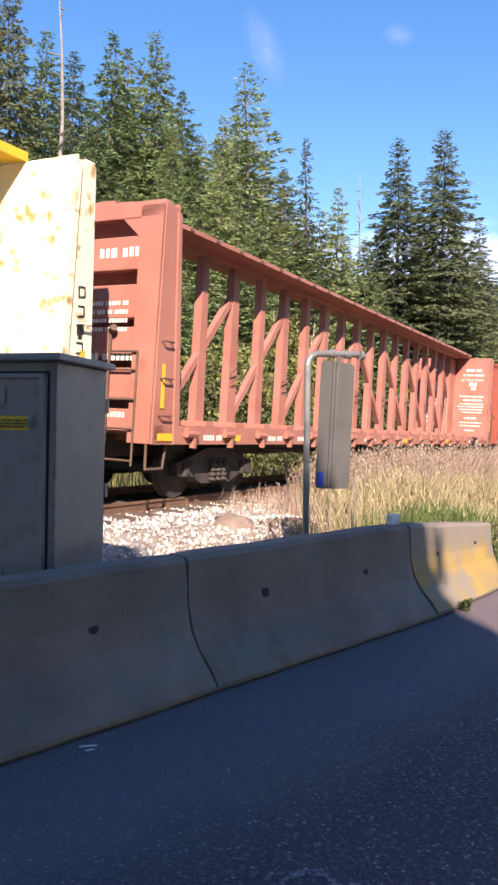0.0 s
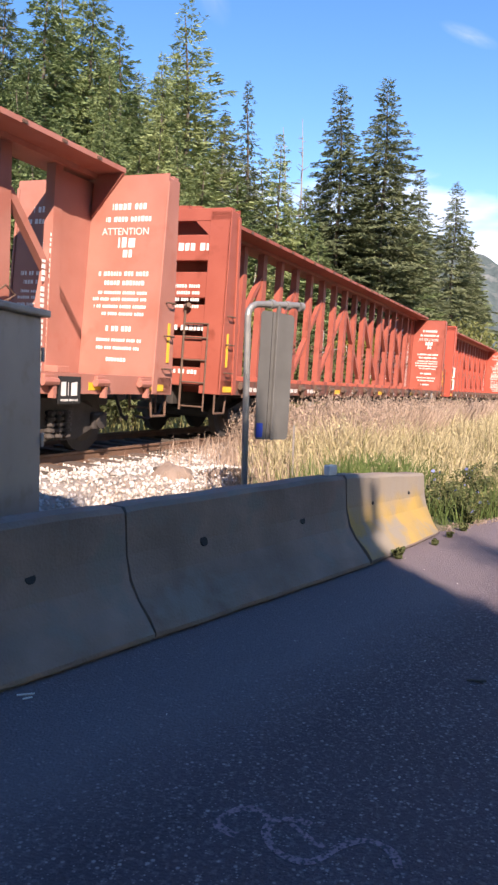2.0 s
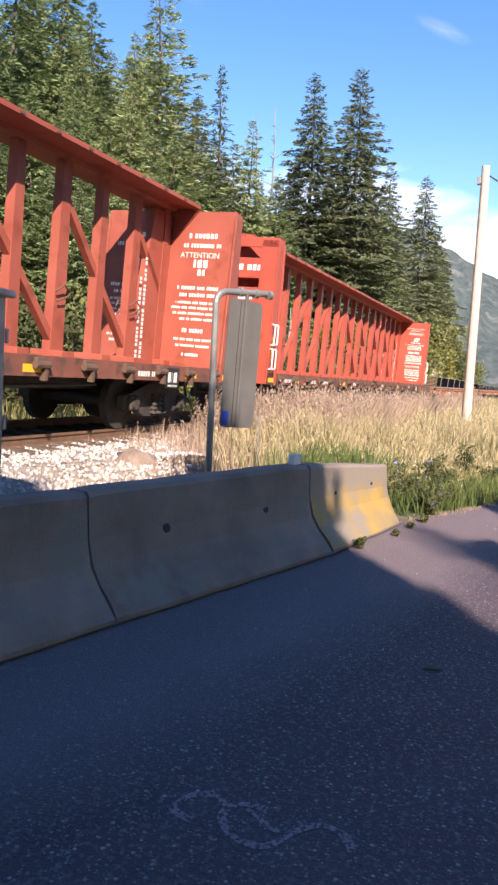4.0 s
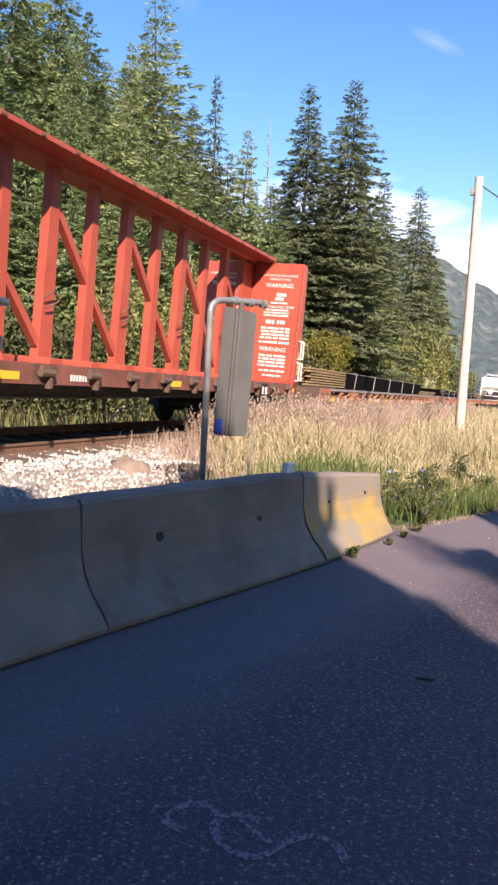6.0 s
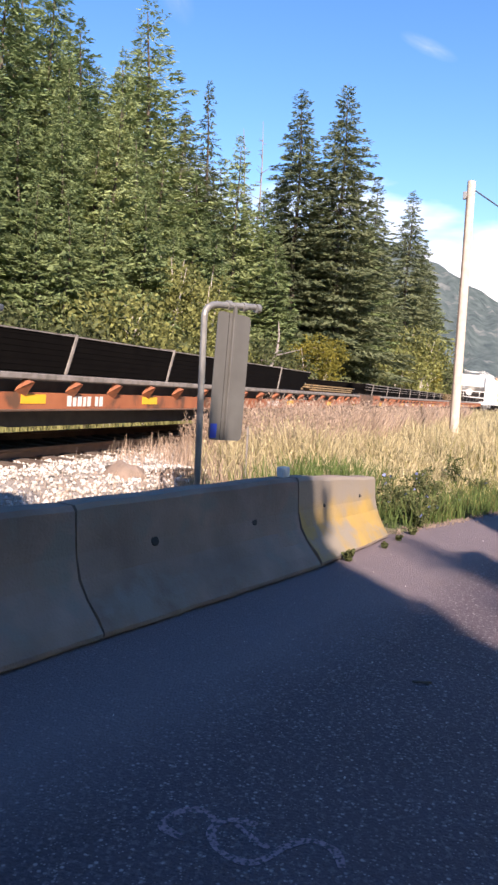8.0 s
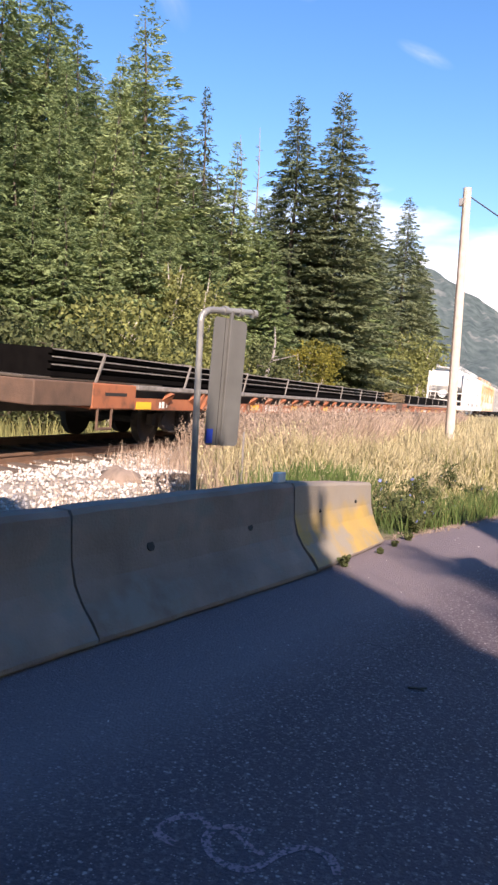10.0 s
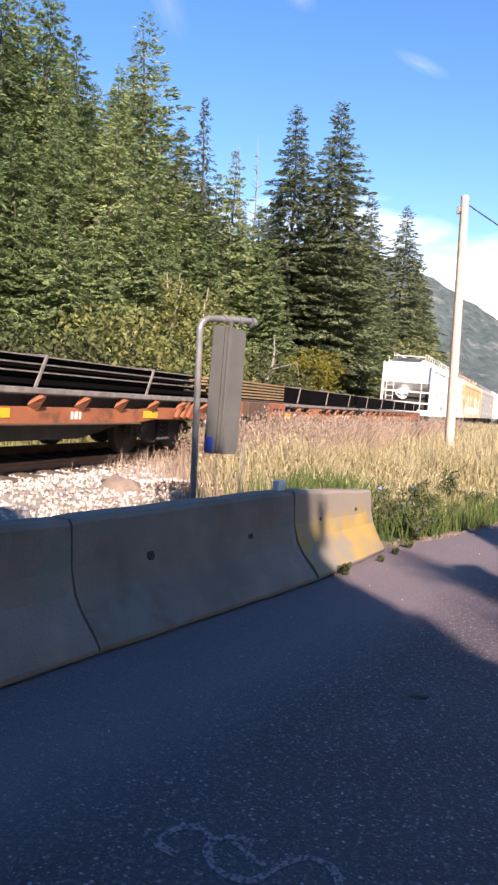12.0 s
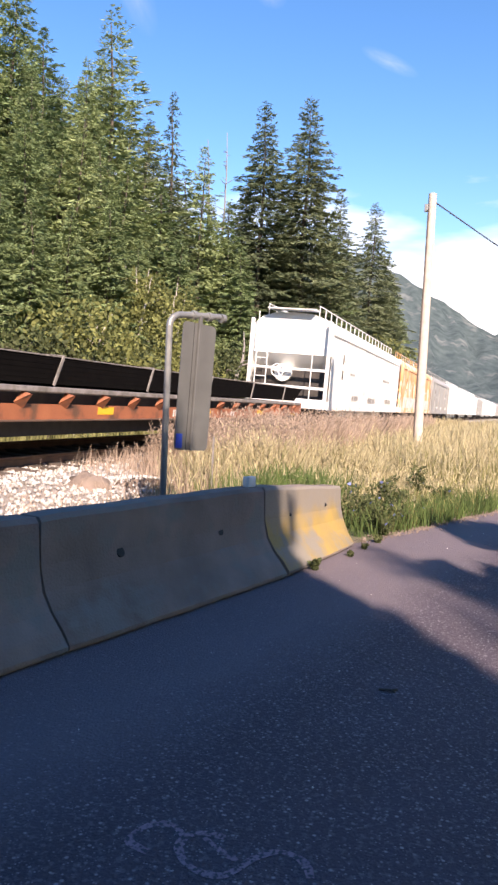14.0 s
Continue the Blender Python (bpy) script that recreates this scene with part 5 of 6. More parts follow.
stuff("sparse_dry_grass", blades(rng, x, y, rng.uniform(0.05, 0.22, len(x)), np.full(len(x), 0.007), 0.7), "straw_red", "sparse dry grass on the brown dirt")
n = 2600
x = 11.3 + 12 * rng.uniform(0, 1, n) ** 1.5
y = rng.uniform(3.5, 5.3, n)
h = rng.uniform(0.6, 1.2, n) * (0.8 + 0.2 * np.sin(1.7 * x + y))
stuff("tall_plumes", blades(rng, x, y, h, np.full(n, 0.012), 0.3), "straw_red", "tall reddish grass stalks")
stuff("plume_heads", seed_heads(rng, x, y, h * 0.93, 0.05, k=9), "straw_red", "feathery reddish grass plumes")
# green grass behind the end barrier and patches towards the road
n = 2300
x, y = rng.normal(9.3, 0.75, n), rng.normal(2.35, 0.35, n)
k = (y > 1.95 - 0.14 * (x - 8)) & (x > 7.6)
stuff("green_grass", blades(rng, x[k], y[k], rng.uniform(0.2, 0.62, k.sum()), np.full(k.sum(), 0.016), 0.5), "green", "fresh green grass clump behind the end barrier")
x, y = field(6000, 9.0, 40, 0.1, 5.2, 1.6)
h = rng.uniform(0.05, 0.30, len(x))
stuff("road_edge_grass", blades(rng, x, y, h, 0.010 + 0.0008 * x, 0.7), "olive", "short green grass along the asphalt edge")
# sparse grass beyond the track, under the trees
n = 15000
x = 2 + 75 * rng.uniform(0, 1, n) ** 1.5
y = TRACK_Y + 2.6 + 10 * rng.uniform(0, 1, n)
stuff("meadow_grass", blades(rng, x, y, rng.uniform(0.2, 0.8, n), np.full(n, 0.028)), "olive", "green and tan grass beyond the track")


def weed(x, y, size, seed, flowers=0):
    rng = np.random.default_rng(seed)
    ob = empty("roadside_weed", pose(x, y, float(ground_z(x, y)) - 0.01), label="leafy green roadside weed" + (" with small blue flowers" if flowers else ""), category="weed", group="weeds at the road's edge")
    bm = bmesh.new()
    tips = []
    for _ in range(9):
        a = rng.uniform(0, 6.28)
        q = Vector((math.cos(a) * size * 0.55 * rng.uniform(0.2, 1), math.sin(a) * size * 0.55 * rng.uniform(0.2, 1), size * rng.uniform(0.4, 1.0)))
        tube(bm, (0, 0, 0), q, 0.006, 0.002, n=4, caps=False)
        tips.append(q)
    tagged(part("stems", bm, M["weed"], ob), kind="stuff")
    blobs = [(tuple(q * f), (0.14 * size, 0.14 * size, 0.16 * size)) for q in tips for f in (0.35, 0.7, 1.0)]
    soup("leaves", *leaf_cloud(rng, int(900 * min(1.5, size + 0.4)), blobs, 0.035 + 0.012 * size), M["weed"], ob)
    for k in range(flowers):
        q = tips[k % len(tips)] * rng.uniform(0.85, 1.15)
        bm = bmesh.new()
        bmesh.ops.create_circle(bm, segments=9, radius=0.022, cap_ends=True, matrix=Matrix.Translation(q) @ pose(0, 0, 0, rng.uniform(40, 90), 0, rng.uniform(0, 360)))
        part("flower", bm, M["petals"], ob, "small blue flower")
    return ob


weed(6.50, 1.40, 0.11, 1)
weed(7.28, 1.24, 0.06, 31)
weed(7.75, 1.18, 0.07, 32)
weed(8.2, 1.10, 0.10, 33)
n = 1300
x = rng.uniform(8.5, 12.5, n)
y = edge_y(x) + np.abs(rng.normal(0.15, 0.35, n))
stuff("green_tufts", blades(rng, x, y, rng.uniform(0.08, 0.4, n), np.full(n, 0.012), 0.7), "green", "green grass tufts at the asphalt edge")
for x, y, s, seed, fl in ((8.75, 1.12, 0.34, 2, 2), (9.0, 1.45, 0.52, 3, 4), (9.3, 1.15, 0.4, 21, 3), (10.1, 1.25, 0.5, 22, 4), (9.5, 1.0, 0.26, 4, 2), (9.8, 1.5, 0.45, 5, 4), (10.5, 0.85, 0.25, 6, 1), (10.9, 1.3, 0.45, 7, 4), (8.9, 1.75, 0.35, 8, 2), (11.8, 0.7, 0.3, 9, 2), (12.6, 1.1, 0.5, 10, 3)):
    weed(x, y, s, seed, fl)


# ---- loose stones ----
def stone_field(name, x, y, z, size, mat, label):
    n = len(x)
    base = np.array([(1, 0, 0), (-1, 0, 0), (0, 1, 0), (0, -1, 0), (0, 0, 1), (0, 0, -1)], float)
    tri = np.array([(0, 2, 4), (2, 1, 4), (1, 3, 4), (3, 0, 4), (2, 0, 5), (1, 2, 5), (3, 1, 5), (0, 3, 5)])
    r = np.random.default_rng(n)
    k = base[None] * r.uniform(0.5, 1.1, (n, 6, 1)) + r.normal(0, 0.16, (n, 6, 3))
    q = r.normal(size=(n, 3, 3))
    u = unit(q[:, 0])
    v = unit(np.cross(u, q[:, 1]))
    w = np.cross(u, v)
    rot = np.stack([u, v, w], 1)
    pts = np.einsum("nij,njk->nik", k, rot) * size[:, None, None] + np.stack([x, y, z], 1)[:, None]
    f = (tri[None] + (np.arange(n) * 6)[:, None, None]).reshape(-1, 3)
    return tagged(soup(name, pts.reshape(-1, 3), f, M[mat]), label, "gravel", kind="stuff")


def bed_z(dy):
    return np.interp(dy, [-3.3, -2.0, 2.0, 3.4], [0.06, 0.27, 0.30, 0.0])


n = 17000
x = 3 + 30 * rng.uniform(0, 1, n) ** 1.3
dy = rng.uniform(-3.2, 1.0, n)
stone_field("track_ballast", x, TRACK_Y - x * x / BEND + dy, bed_z(dy) + 0.012, rng.uniform(0.02, 0.046, n), "stones", "pale crushed stone ballast round the ties")
n = 30000
x = rng.uniform(4.5, 11.5, n)
y = rng.uniform(4.2, 6.6, n)
k = rng.random(n) < (0.03 + 0.97 * smoothstep(-0.2, 0.25, y - 5.3 + 0.33 * (x - 7.76))) * smoothstep(11.6, 9.6, x + 0.6 * (5 - y))
x, y = x[k], y[k]
lump = 0.14 * np.exp(-((x - 9.6) ** 2 + (y - 4.7) ** 2) / 0.5)
stone_field("white_gravel", x, y, ground_z(x, y) + lump + 0.01, rng.uniform(0.010, 0.032, len(x)), "stones", "loose white gravel spread beside the track")


def heap(x, y, r, h, seed):
    bm = bmesh.new()
    bmesh.ops.create_uvsphere(bm, u_segments=18, v_segments=10, radius=1.0)
    for v in bm.verts:
        p = v.co.copy()
        k = 1 + 0.25 * noise.noise(p * 2.0 + Vector((seed, 0, 0))) + 0.16 * noise.noise(p * 7.0 + Vector((seed, 3, 0)))
        v.co = Vector((p.x * r * k, p.y * r * k, max(-0.1, p.z * h * k)))
    ob = part("dirt_mound", bm, M["dirt"], None, "", True)
    ob.matrix_basis = pose(x, y, float(ground_z(x, y)))
    return tagged(ob, "small heap of brown dirt on pale gravel", "dirt mound")


heap(9.0, 5.05, 0.30, 0.22, 1)
heap(9.75, 4.95, 0.34, 0.14, 4)


# ---- equipment cabinet ----
def cabinet():
    ob = empty("equipment_cabinet", pose(3.69, 3.37, 0.12, 0, 0, 12), label="grey steel equipment cabinet with a hinged door and worn edges", category="cabinet")
    # local x runs along the side that faces the road, y along the door side (the door faces -x)
    D, W, T = 0.68, 1.05, 1.76
    part("body", B(0, D, 0, W, 0, T, bev=0.012), M["cabinet"], ob)
    part("roof", B(-0.06, D + 0.05, -0.05, W + 0.05, T, T + 0.05, bev=0.012), M["cabinet"], ob, "overhanging grey roof plate")
    part("plinth", B(0.02, D - 0.02, 0.02, W - 0.02, -0.16, 0.0), M["concrete"], ob)
    door = part("door", B(-0.035, -0.003, 0.06, W - 0.06, 0.08, T - 0.08, bev=0.008), M["cabinet"], ob, "grey door with a rolled edge")
    bm = B(-0.05, -0.035, 0.06, 0.10, 0.08, T - 0.08, bev=0.006)
    box(bm, -0.05, -0.035, 0.06, W - 0.06, 0.08, 0.11, 0.006)
    box(bm, -0.05, -0.035, 0.06, W - 0.06, T - 0.11, T - 0.08, 0.006)
    part("door_flange", bm, M["cabinet"], door)
    part("door_gap", B(-0.0034, -0.0015, 0.045, W - 0.045, 0.062, T - 0.062), M["dark_hole"], ob, "dark gap round the door")
    part("corner_edge", B(-0.004, 0.014, -0.004, 0.014, 0.02, T - 0.02, bev=0.003), M["load_edge"], ob, "corner edge with worn paint")
    part("warning_sticker", B(-0.040, -0.0355, 0.16, 0.50, T - 0.44, T - 0.35), M["yellow"], door, "yellow warning sticker")
    text_bars(ob, [(0.18, 0.48, T - 0.385, 0.014), (0.18, 0.47, T - 0.405, 0.014), (0.2, 0.44, T - 0.425, 0.014)], lambda u, v: (-0.0415, u, v), name="sticker_print", seed=8, mat="black")
    bm = bmesh.new()
    pipe(bm, [(-0.06, 0.13, T - 0.33), (-0.075, 0.15, T - 0.38), (-0.06, 0.15, T - 0.43)], 0.014)
    part("latch", bm, M["galv"], door, "dark metal latch")
    for z0, z1 in ((T - 0.28, T - 0.16), (0.32, 0.45)):
        bm = B(-0.052, -0.036, 0.34, 0.62, z0, z1, bev=0.01)
        part("louvre_cover", bm, M["cabinet"], door)
    for z in (0.25, 0.85, 1.45):
        part("hinge", B(D - 0.01, D + 0.03, -0.012, 0.0, z, z + 0.10, bev=0.004), M["cabinet"], ob)
    return ob


cabinet()


# ---- road sign seen from behind, hung from a bent pipe ----
def hung_sign():
    ob = empty("road_sign", pose(6.78, 3.0, 0.0, 0, -0.9, 0), label="back of a grey road sign hung from a bent galvanised pipe", category="road sign")
    ax = Vector((0.86, -0.35, 0)).normalized()
    bm = bmesh.new()
    pts = [(0, 0, 0), (0, 0, 2.12)] + [tuple(ax * (0.16 - 0.16 * math.cos(a)) + Vector((0, 0, 2.12 + 0.12 * math.sin(a)))) for a in (0.4, 0.8, 1.2, 1.57)]
    pipe(bm, pts + [tuple(ax * 0.70 + Vector((0, 0, 2.27)))], 0.032, n=12)
    part("pipe_post", bm, M["galv"], ob, "bent galvanised steel pipe")
    for d in (0.30, 0.52, 0.72):
        bm = bmesh.new()
        tube(bm, tuple(ax * d + Vector((0, 0, 2.245 + 0.02 * d))), tuple(ax * (d + 0.05) + Vector((0, 0, 2.246 + 0.02 * d))), 0.045, n=12)
        part("clamp", bm, M["galv"], ob, "round pipe clamp")
    # plate
    turn = math.degrees(math.atan2(ax.y, ax.x))
    w, h = 0.47, 1.26
    bm = bmesh.new()
    r = 0.05
    out = []
    for cx, cz, a0 in ((w - r, r, -90), (w - r, h - r, 0), (r, h - r, 90), (r, r, 180)):
        out += [(cx + r * math.cos(radians(a0 + k * 22.5)), cz + r * math.sin(radians(a0 + k * 22.5))) for k in range(5)]
    prism(bm, out, -0.004, 0.004, "y")
    board = part("sign_plate", bm, M["alu"], ob, "dull grey aluminium plate")
    board.matrix_basis = pose(*(ax * 0.12), 0) @ pose(0, 0, 0.93) @ pose(0, 0, 0, 0, 3.0, turn)
    bm = B(w * 0.42, w * 0.50, -0.035, -0.004, -0.0, h + 0.08, bev=0.006)
    part("channel", bm, M["alu"], board, "vertical mounting channel")
    bm = B(w * 0.325, w * 0.335, -0.0075, -0.004, 0.0, h)
    part("seam", bm, M["dark_hole"], board, "dark seam")
    part("blue_sticker", B(0.015, 0.10, -0.009, -0.0045, 0.02, 0.16), M["blue"], board, "small blue sticker")
    return ob


hung_sign()


# ---- utility pole with its cable ----
def utility_pole():
    x, y = 21.9, 2.02
    ob = empty("utility_pole", pose(x, y, float(ground_z(x, y)) - 0.3, 0, -0.6, 0), label="bleached wooden utility pole standing in dry grass", category="utility pole")
    bm = bmesh.new()
    tube(bm, (0, 0, 0), (0, 0, 7.58), 0.135, 0.11, n=16)
    part("shaft", bm, M["pole"], ob)
    bm = bmesh.new()
    pipe(bm, [(-0.10, 0.10, 0.3), (-0.09, 0.08, 7.15)], 0.022, n=6)
    part("conduit", bm, M["bark"], ob, "dark thin conduit on the pole")
    part("bracket", B(-0.06, 0.06, 0.10, 0.2, 7.1, 7.3, bev=0.01), M["galv"], ob)
    return ob, Vector((x, y, float(ground_z(x, y)) + 7.12))


pole, hook = utility_pole()
bm = bmesh.new()
end = hook + Vector((14, -26, -0.5))
pts = [hook.lerp(end, k / 16) - Vector((0, 0, 4.0 * 4 * (k / 16) * (1 - k / 16))) for k in range(17)]
for a, b in zip(pts, pts[1:]):
    tube(bm, a, b, 0.02, n=6, caps=False)
tagged(part("cable", bm, M["wire"]), "black sagging cable from the utility pole", "cable")

# small marker post by the track
bm = bmesh.new()
box(bm, -0.012, 0.012, -0.012, 0.012, 0, 0.85, 0.004)
post = tagged(part("marker_post", bm, M["load_edge"]), "thin grey marker post in the grass", "marker post")
post.matrix_basis = pose(9.6, 3.55, 0.1)

# white block on the barrier joint
bm = B(-0.06, 0.06, -0.03, 0.03, 0, 0.085, bev=0.008)
block = tagged(part("white_block", bm, M["white"]), "small white reflector block on the barrier", "reflector")
block.matrix_basis = pose(*along(LEN - 0.09, 0.30, 0.728), 0, 0, BAR_DIR)

# pale litter and a few dark bits on the asphalt
for k, (x, y, w, l) in enumerate(((2.73, 2.27, 0.011, 0.08), (2.70, 2.235, 0.009, 0.045))):
    bm = B(-l / 2, l / 2, -w / 2, w / 2, 0, 0.006, bev=0.002)
    ob = tagged(part("paper_scrap", bm, M["white"]), "small pale paper scrap on asphalt", "litter")
    ob.matrix_basis = pose(x, y, 0.001, 0, 0, -48 + 14 * k)
n = 120
x, y = rng.uniform(2.2, 11, n), rng.uniform(-1.5, 1.6, n)
k = y < edge_y(x) - 0.35
x, y = x[k], y[k]
stone_field("road_grit", x, y, np.full(len(x), 0.006), rng.uniform(0.003, 0.007, len(x)), "stones", "scattered pale grit on the asphalt")
# hairline crack and a dry twig on the asphalt
def strip(name, pts, width, mat, label, category):
    bm = bmesh.new()
    prev = None
    for i, (x, y) in enumerate(pts):
        w = width * (0.6 + 0.4 * math.sin(i * 2.1))
        cur = (bm.verts.new((x - w, y, 0.0022)), bm.verts.new((x + w, y, 0.0022)))
        if prev:
            bm.faces.new((prev[0], prev[1], cur[1], cur[0]))
        prev = cur
    return tagged(part(name, bm, M[mat]), label, category, kind="structure")


wob = random.Random(9)
strip("road_crack", [(4.48 - 0.42 * k / 40 + 0.05 * math.sin(k * 0.31) + wob.uniform(-0.012, 0.012), 0.86 - 0.0245 * k) for k in range(48)], 0.006, "dark_hole", "hairline crack across the asphalt", "road crack")
bm = bmesh.new()
pipe(bm, [(0, 0, 0.006), (0.05, -0.012, 0.010), (0.095, 0.004, 0.006)], 0.006, n=5)
tube(bm, (0.05, -0.012, 0.010), (0.075, -0.035, 0.006), 0.004, n=5)
tagged(part("twig", bm, M["bark"]), "small dark dry twig on the asphalt", "twig").matrix_basis = pose(3.88, 0.47, 0.0, 0, 0, -72)
# soil and crumbs along the barrier's foot and the asphalt edge
n = 1100
x = rng.uniform(8.0, 16, n)
y = edge_y(x) - 0.03 + rng.normal(0, 0.07, n) - np.where(x < 8.2, 0.02, 0)
stone_field("edge_crumbs", x, y, np.full(n, 0.006), rng.uniform(0.006, 0.02, n), "dirt", "soil crumbs along the asphalt edge")


# ---- faded spray line on the asphalt ----
def ribbon(pts, width, mat, name):
    bm = bmesh.new()
    P = []
    for i in range(len(pts) - 1):
        p0, p1, p2, p3 = (Vector(pts[max(0, min(len(pts) - 1, j))]) for j in (i - 1, i, i + 1, i + 2))
        for k in range(6):
            t = k / 6
            P.append(0.5 * ((2 * p1) + (p2 - p0) * t + (2 * p0 - 5 * p1 + 4 * p2 - p3) * t * t + (3 * p1 - p0 - 3 * p2 + p3) * t ** 3))
    P.append(Vector(pts[-1]))
    prev = None
    for i, p in enumerate(P):
        d = (P[min(i + 1, len(P) - 1)] - P[max(i - 1, 0)]).normalized()
        s = Vector((-d.y, d.x)) * width * (0.9 + 0.15 * math.sin(i * 0.35)) / 2
        cur = (bm.verts.new((p.x - s.x, p.y - s.y, 0.0015)), bm.verts.new((p.x + s.x, p.y + s.y, 0.0015)))
        if prev:
            bm.faces.new((prev[0], cur[0], cur[1], prev[1]))
        prev = cur
    return tagged(part(name, bm, M[mat]), "faded pink spray paint squiggle on asphalt", "road marking", kind="structure")


ribbon([(2.157, 0.948), (2.18, 1.022), (2.229, 1.034), (2.291, 1.011), (2.325, 0.971), (2.314, 0.919), (2.287, 0.881)], 0.034, "spray", "road_marking_1")
ribbon([(2.326, 0.752), (2.329, 0.798), (2.312, 0.845), (2.268, 0.873), (2.21, 0.866), (2.152, 0.821), (2.124, 0.762), (2.129, 0.698), (2.18, 0.658), (2.238, 0.636), (2.291, 0.601), (2.32, 0.559), (2.313, 0.506), (2.28, 0.465), (2.222, 0.439)], 0.032, "spray", "road_marking_2")
ribbon([(2.223, 0.673), (2.24, 0.721), (2.272, 0.768), (2.3, 0.814)], 0.026, "spray", "road_marking_3")


# ---- mountain behind ----
bm = bmesh.new()
RIDGE = [(-14, 3.0), (-8, 4.2), (-3, 5.2), (0.2, 6.0), (1.5, 6.3), (3.0, 7.3), (5.0, 8.6), (7.0, 9.7), (10, 11.0), (14, 11.6), (20, 10.5), (28, 9.5), (40, 8.0), (60, 6.0)]
az = np.arange(-14, 60.1, 0.4)
el = np.interp(az, [a for a, _ in RIDGE], [b for _, b in RIDGE])
prev = None
for i, (a, e) in enumerate(zip(az, el)):
    col = []
    for k in range(13):
        f = k / 12
        d = 1300 + 900 * f
        z = (2200 * math.tan(radians(e))) * f ** 1.15 + 22 * noise.noise(Vector((a * 0.9, f * 9, 2.0))) * min(1, 3 * f)
        z += 9 * noise.noise(Vector((a * 4.0, f * 20, 5.0))) * min(1, 4 * f)
        col.append(bm.verts.new((d * math.cos(radians(a)), d * math.sin(radians(a)), z - 4)))
    if prev:
        for k in range(12):
            bm.faces.new((prev[k], prev[k + 1], col[k + 1], col[k]))
    prev = col
bmesh.ops.recalc_face_normals(bm, faces=bm.faces)
tagged(part("backdrop", bm, M["hill"], None, "", True), "distant forested mountain, haze painted into its blue-green colour", "mountain", kind="structure")


# ---- cloud bank low over the mountain ----
def cloud_material():
    m = bpy.data.materials.new("white_cloud")
    m.use_nodes = True
    nd, ln = m.node_tree.nodes, m.node_tree.links
    nd.remove(nd["Principled BSDF"])
    tc = nd.new("ShaderNodeTexCoord")
    mp = nd.new("ShaderNodeMapping")
    mp.inputs["Scale"].default_value = (0.0012, 0.0012, 0.0045)
    ln.new(tc.outputs["Object"], mp.inputs[0])
    no = nd.new("ShaderNodeTexNoise")
    no.inputs["Scale"].default_value, no.inputs["Detail"].default_value = 1.0, 8.0
    ln.new(mp.outputs[0], no.inputs[0])
    sx = nd.new("ShaderNodeSeparateXYZ")
    ln.new(tc.outputs["Object"], sx.inputs[0])
    fall = nd.new("ShaderNodeMapRange")
    fall.inputs[1].default_value, fall.inputs[2].default_value = 1500.0, 350.0
    fall.inputs[3].default_value, fall.inputs[4].default_value = -0.32, 0.42
    ln.new(sx.outputs[2], fall.inputs[0])
    add = nd.new("ShaderNodeMath")
    add.operation = "ADD"
    ln.new(no.outputs[0], add.inputs[0])
    ln.new(fall.outputs[0], add.inputs[1])
    rp = nd.new("ShaderNodeMapRange")
    rp.inputs[1].default_value, rp.inputs[2].default_value, rp.inputs[4].default_value = 0.42, 0.85, 0.95
    ln.new(add.outputs[0], rp.inputs[0])
    tr, em, mx = nd.new("ShaderNodeBsdfTransparent"), nd.new("ShaderNodeEmission"), nd.new("ShaderNodeMixShader")
    em.inputs[0].default_value, em.inputs[1].default_value = (1, 0.98, 0.95, 1), 0.85
    ln.new(rp.outputs[0], mx.inputs[0])
    ln.new(tr.outputs[0], mx.inputs[1])
    ln.new(em.outputs[0], mx.inputs[2])
    ln.new(mx.outputs[0], nd["Material Output"].inputs[0])
    return m


bm = bmesh.new()
prev = None
for a in range(-40, 56, 4):
    col = [bm.verts.new((4300 * math.cos(radians(a)) * math.cos(radians(e)), 4300 * math.sin(radians(a)) * math.cos(radians(e)), 4300 * math.sin(radians(e)))) for e in range(0, 27, 3)]
    if prev:
        for k in range(8):
            bm.faces.new((prev[k], prev[k + 1], col[k + 1], col[k]))
    prev = col
tagged(part("cloud_backdrop", bm, cloud_material(), None, "", True), "thin white clouds low over the mountain", "cloud", kind="structure")


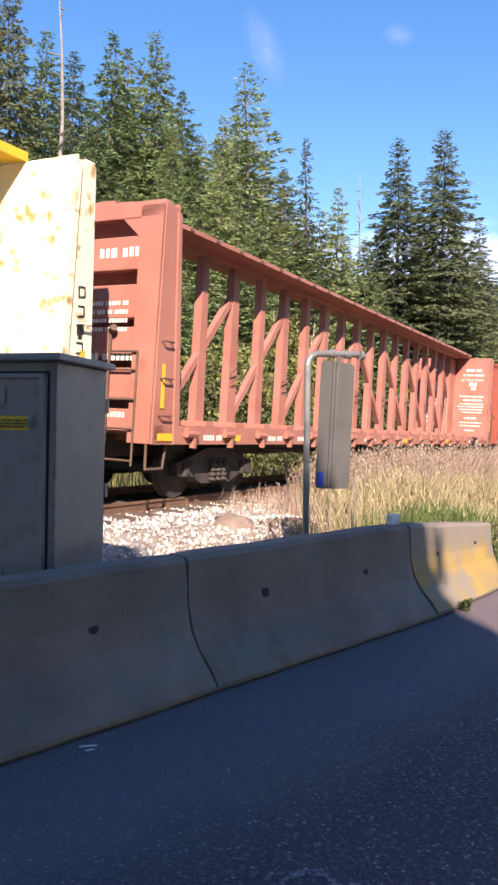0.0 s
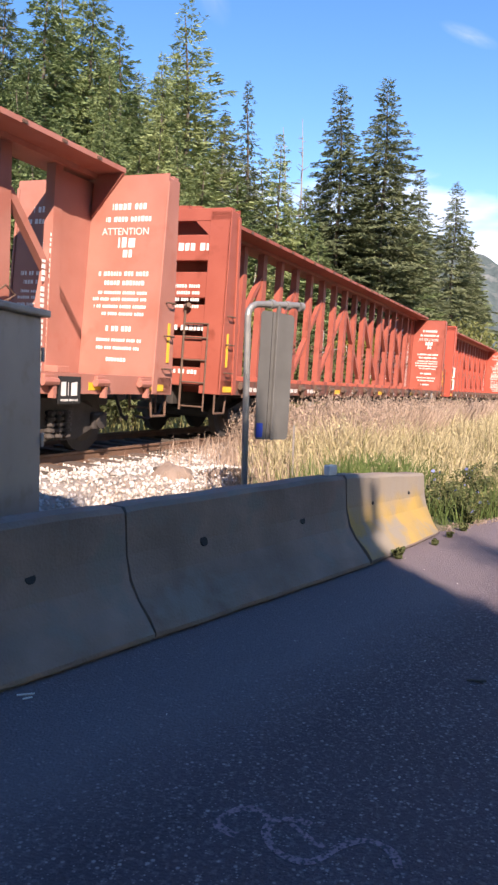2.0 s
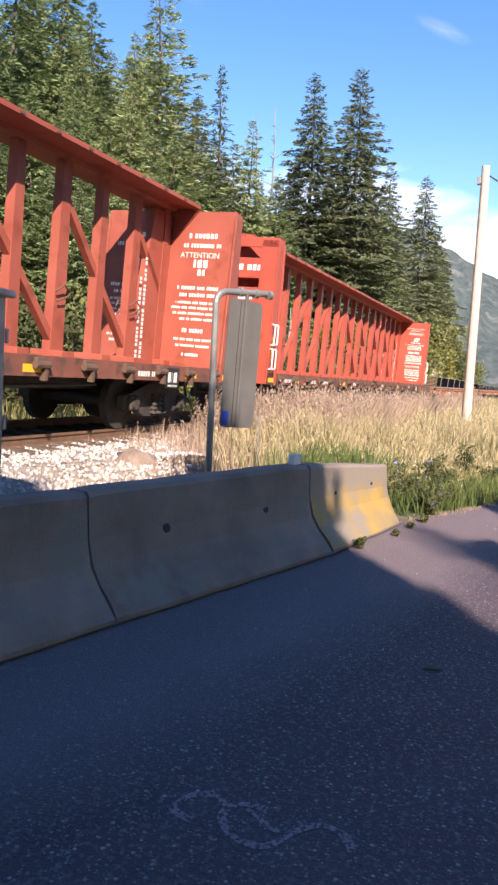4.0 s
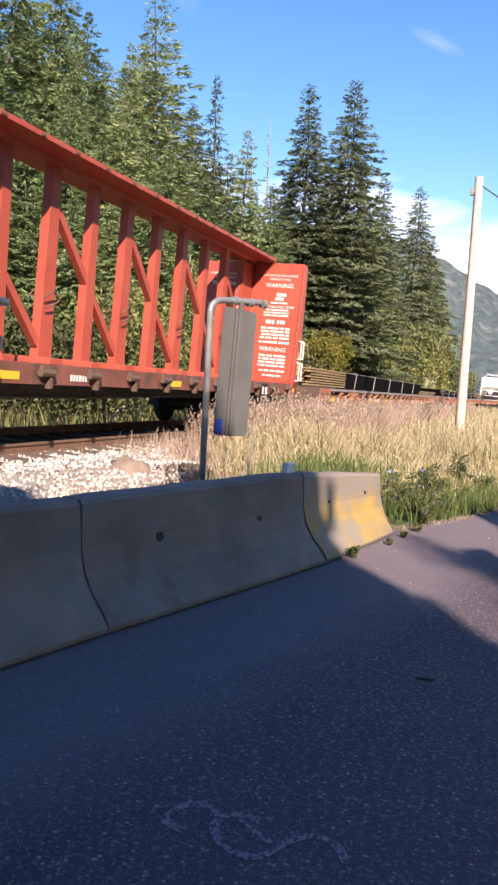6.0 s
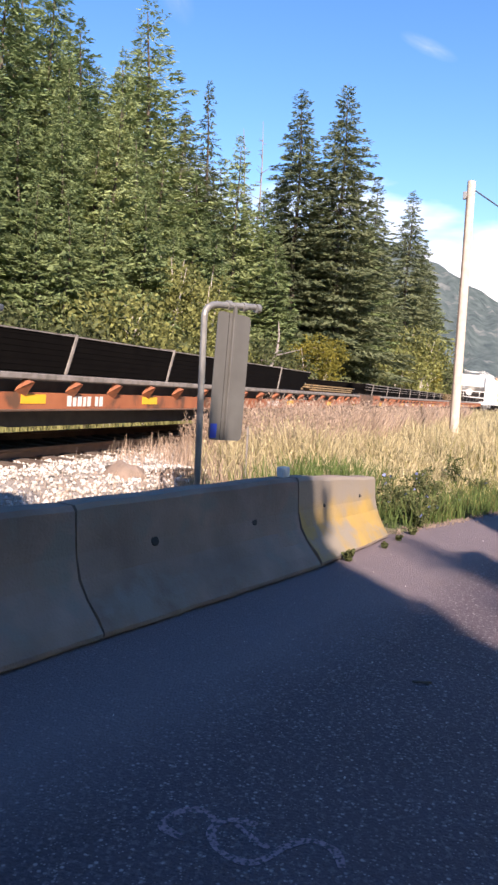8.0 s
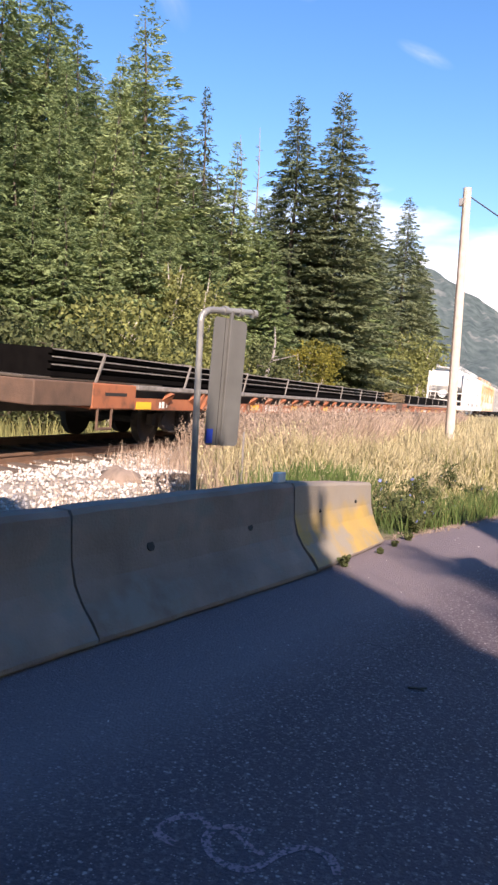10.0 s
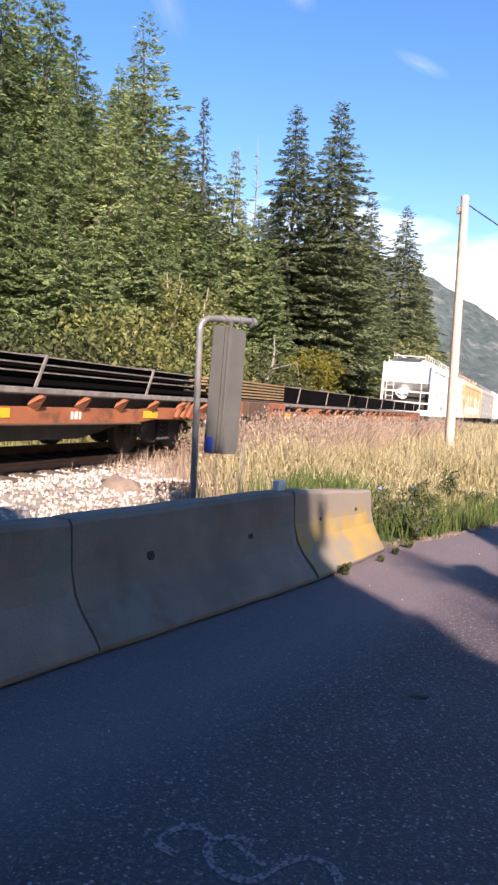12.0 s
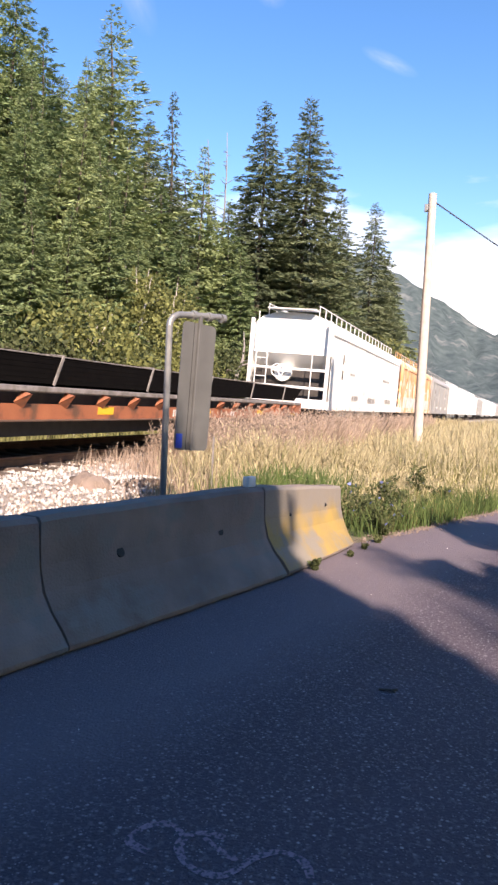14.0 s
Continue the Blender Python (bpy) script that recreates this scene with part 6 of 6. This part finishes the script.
def wisp(az, el, long, wide, tilt, strength):
    """A small streak of high cloud, fading out towards its edges."""
    m = bpy.data.materials.new("thin_cirrus")
    m.use_nodes = True
    nd, ln = m.node_tree.nodes, m.node_tree.links
    nd.remove(nd["Principled BSDF"])
    tc = nd.new("ShaderNodeTexCoord")
    mp = nd.new("ShaderNodeMapping")
    mp.inputs["Scale"].default_value = (1 / long, 1 / wide, 1.0)
    ln.new(tc.outputs["Object"], mp.inputs[0])
    gr = nd.new("ShaderNodeTexGradient")
    gr.gradient_type = "SPHERICAL"
    ln.new(mp.outputs[0], gr.inputs[0])
    no = nd.new("ShaderNodeTexNoise")
    no.inputs["Scale"].default_value, no.inputs["Detail"].default_value = 2.2, 6.0
    ln.new(mp.outputs[0], no.inputs[0])
    mu = nd.new("ShaderNodeMath")
    mu.operation = "MULTIPLY"
    ln.new(gr.outputs["Fac"], mu.inputs[0])
    ln.new(no.outputs[0], mu.inputs[1])
    ml = nd.new("ShaderNodeMath")
    ml.operation = "MULTIPLY"
    ml.inputs[1].default_value = strength
    ln.new(mu.outputs[0], ml.inputs[0])
    tr, em, mx = nd.new("ShaderNodeBsdfTransparent"), nd.new("ShaderNodeEmission"), nd.new("ShaderNodeMixShader")
    em.inputs[0].default_value, em.inputs[1].default_value = (1, 0.98, 0.95, 1), 0.85
    ln.new(ml.outputs[0], mx.inputs[0])
    ln.new(tr.outputs[0], mx.inputs[1])
    ln.new(em.outputs[0], mx.inputs[2])
    ln.new(mx.outputs[0], nd["Material Output"].inputs[0])
    bm = bmesh.new()
    bm.faces.new([bm.verts.new(p) for p in ((-long, -wide, 0), (long, -wide, 0), (long, wide, 0), (-long, wide, 0))])
    c = Vector((math.cos(radians(az)) * math.cos(radians(el)), math.sin(radians(az)) * math.cos(radians(el)), math.sin(radians(el)))) * 4000
    ob = tagged(part("cirrus_backdrop", bm, m), "thin white streak of high cloud", "cloud", kind="structure")
    ob.matrix_basis = look(c, (0, 0, 0)) @ pose(0, 0, 0, 0, 0, tilt)


wisp(8.9, 23.6, 150, 38, 24, 0.22)
wisp(27.6, 26.8, 80, 200, -28, 0.16)
wisp(17.8, 27.3, 80, 50, 20, 0.16)


# ---- ties under the rails ----
tie_bm = B(-0.11, 0.11, -1.28, 1.28, -0.09, 0.075, bev=0.012)
tie = part("tie", tie_bm, M["tie"], part_bed)
tie.matrix_basis = pose(0, track_y(0), 0.285, 2.2, 0, 0)
for k in range(1, 90):
    x = k * 0.55
    o = new("tie", tie.data)
    o.parent = part_bed
    o.matrix_basis = pose(x + 0.03 * math.sin(k * 7), track_y(x), 0.285, 2.2, 0, 1.2 * math.sin(k * 3))


def motions():
    for ob, s0, length, z in TRAIN:
        walk(ob, [(t, car_pose(s0 - SPEED * t, length, z)) for t in (0.0, 2.0, 4.0, 6.0, 8.0, 10.0, 12.0, 14.0)])


motions()
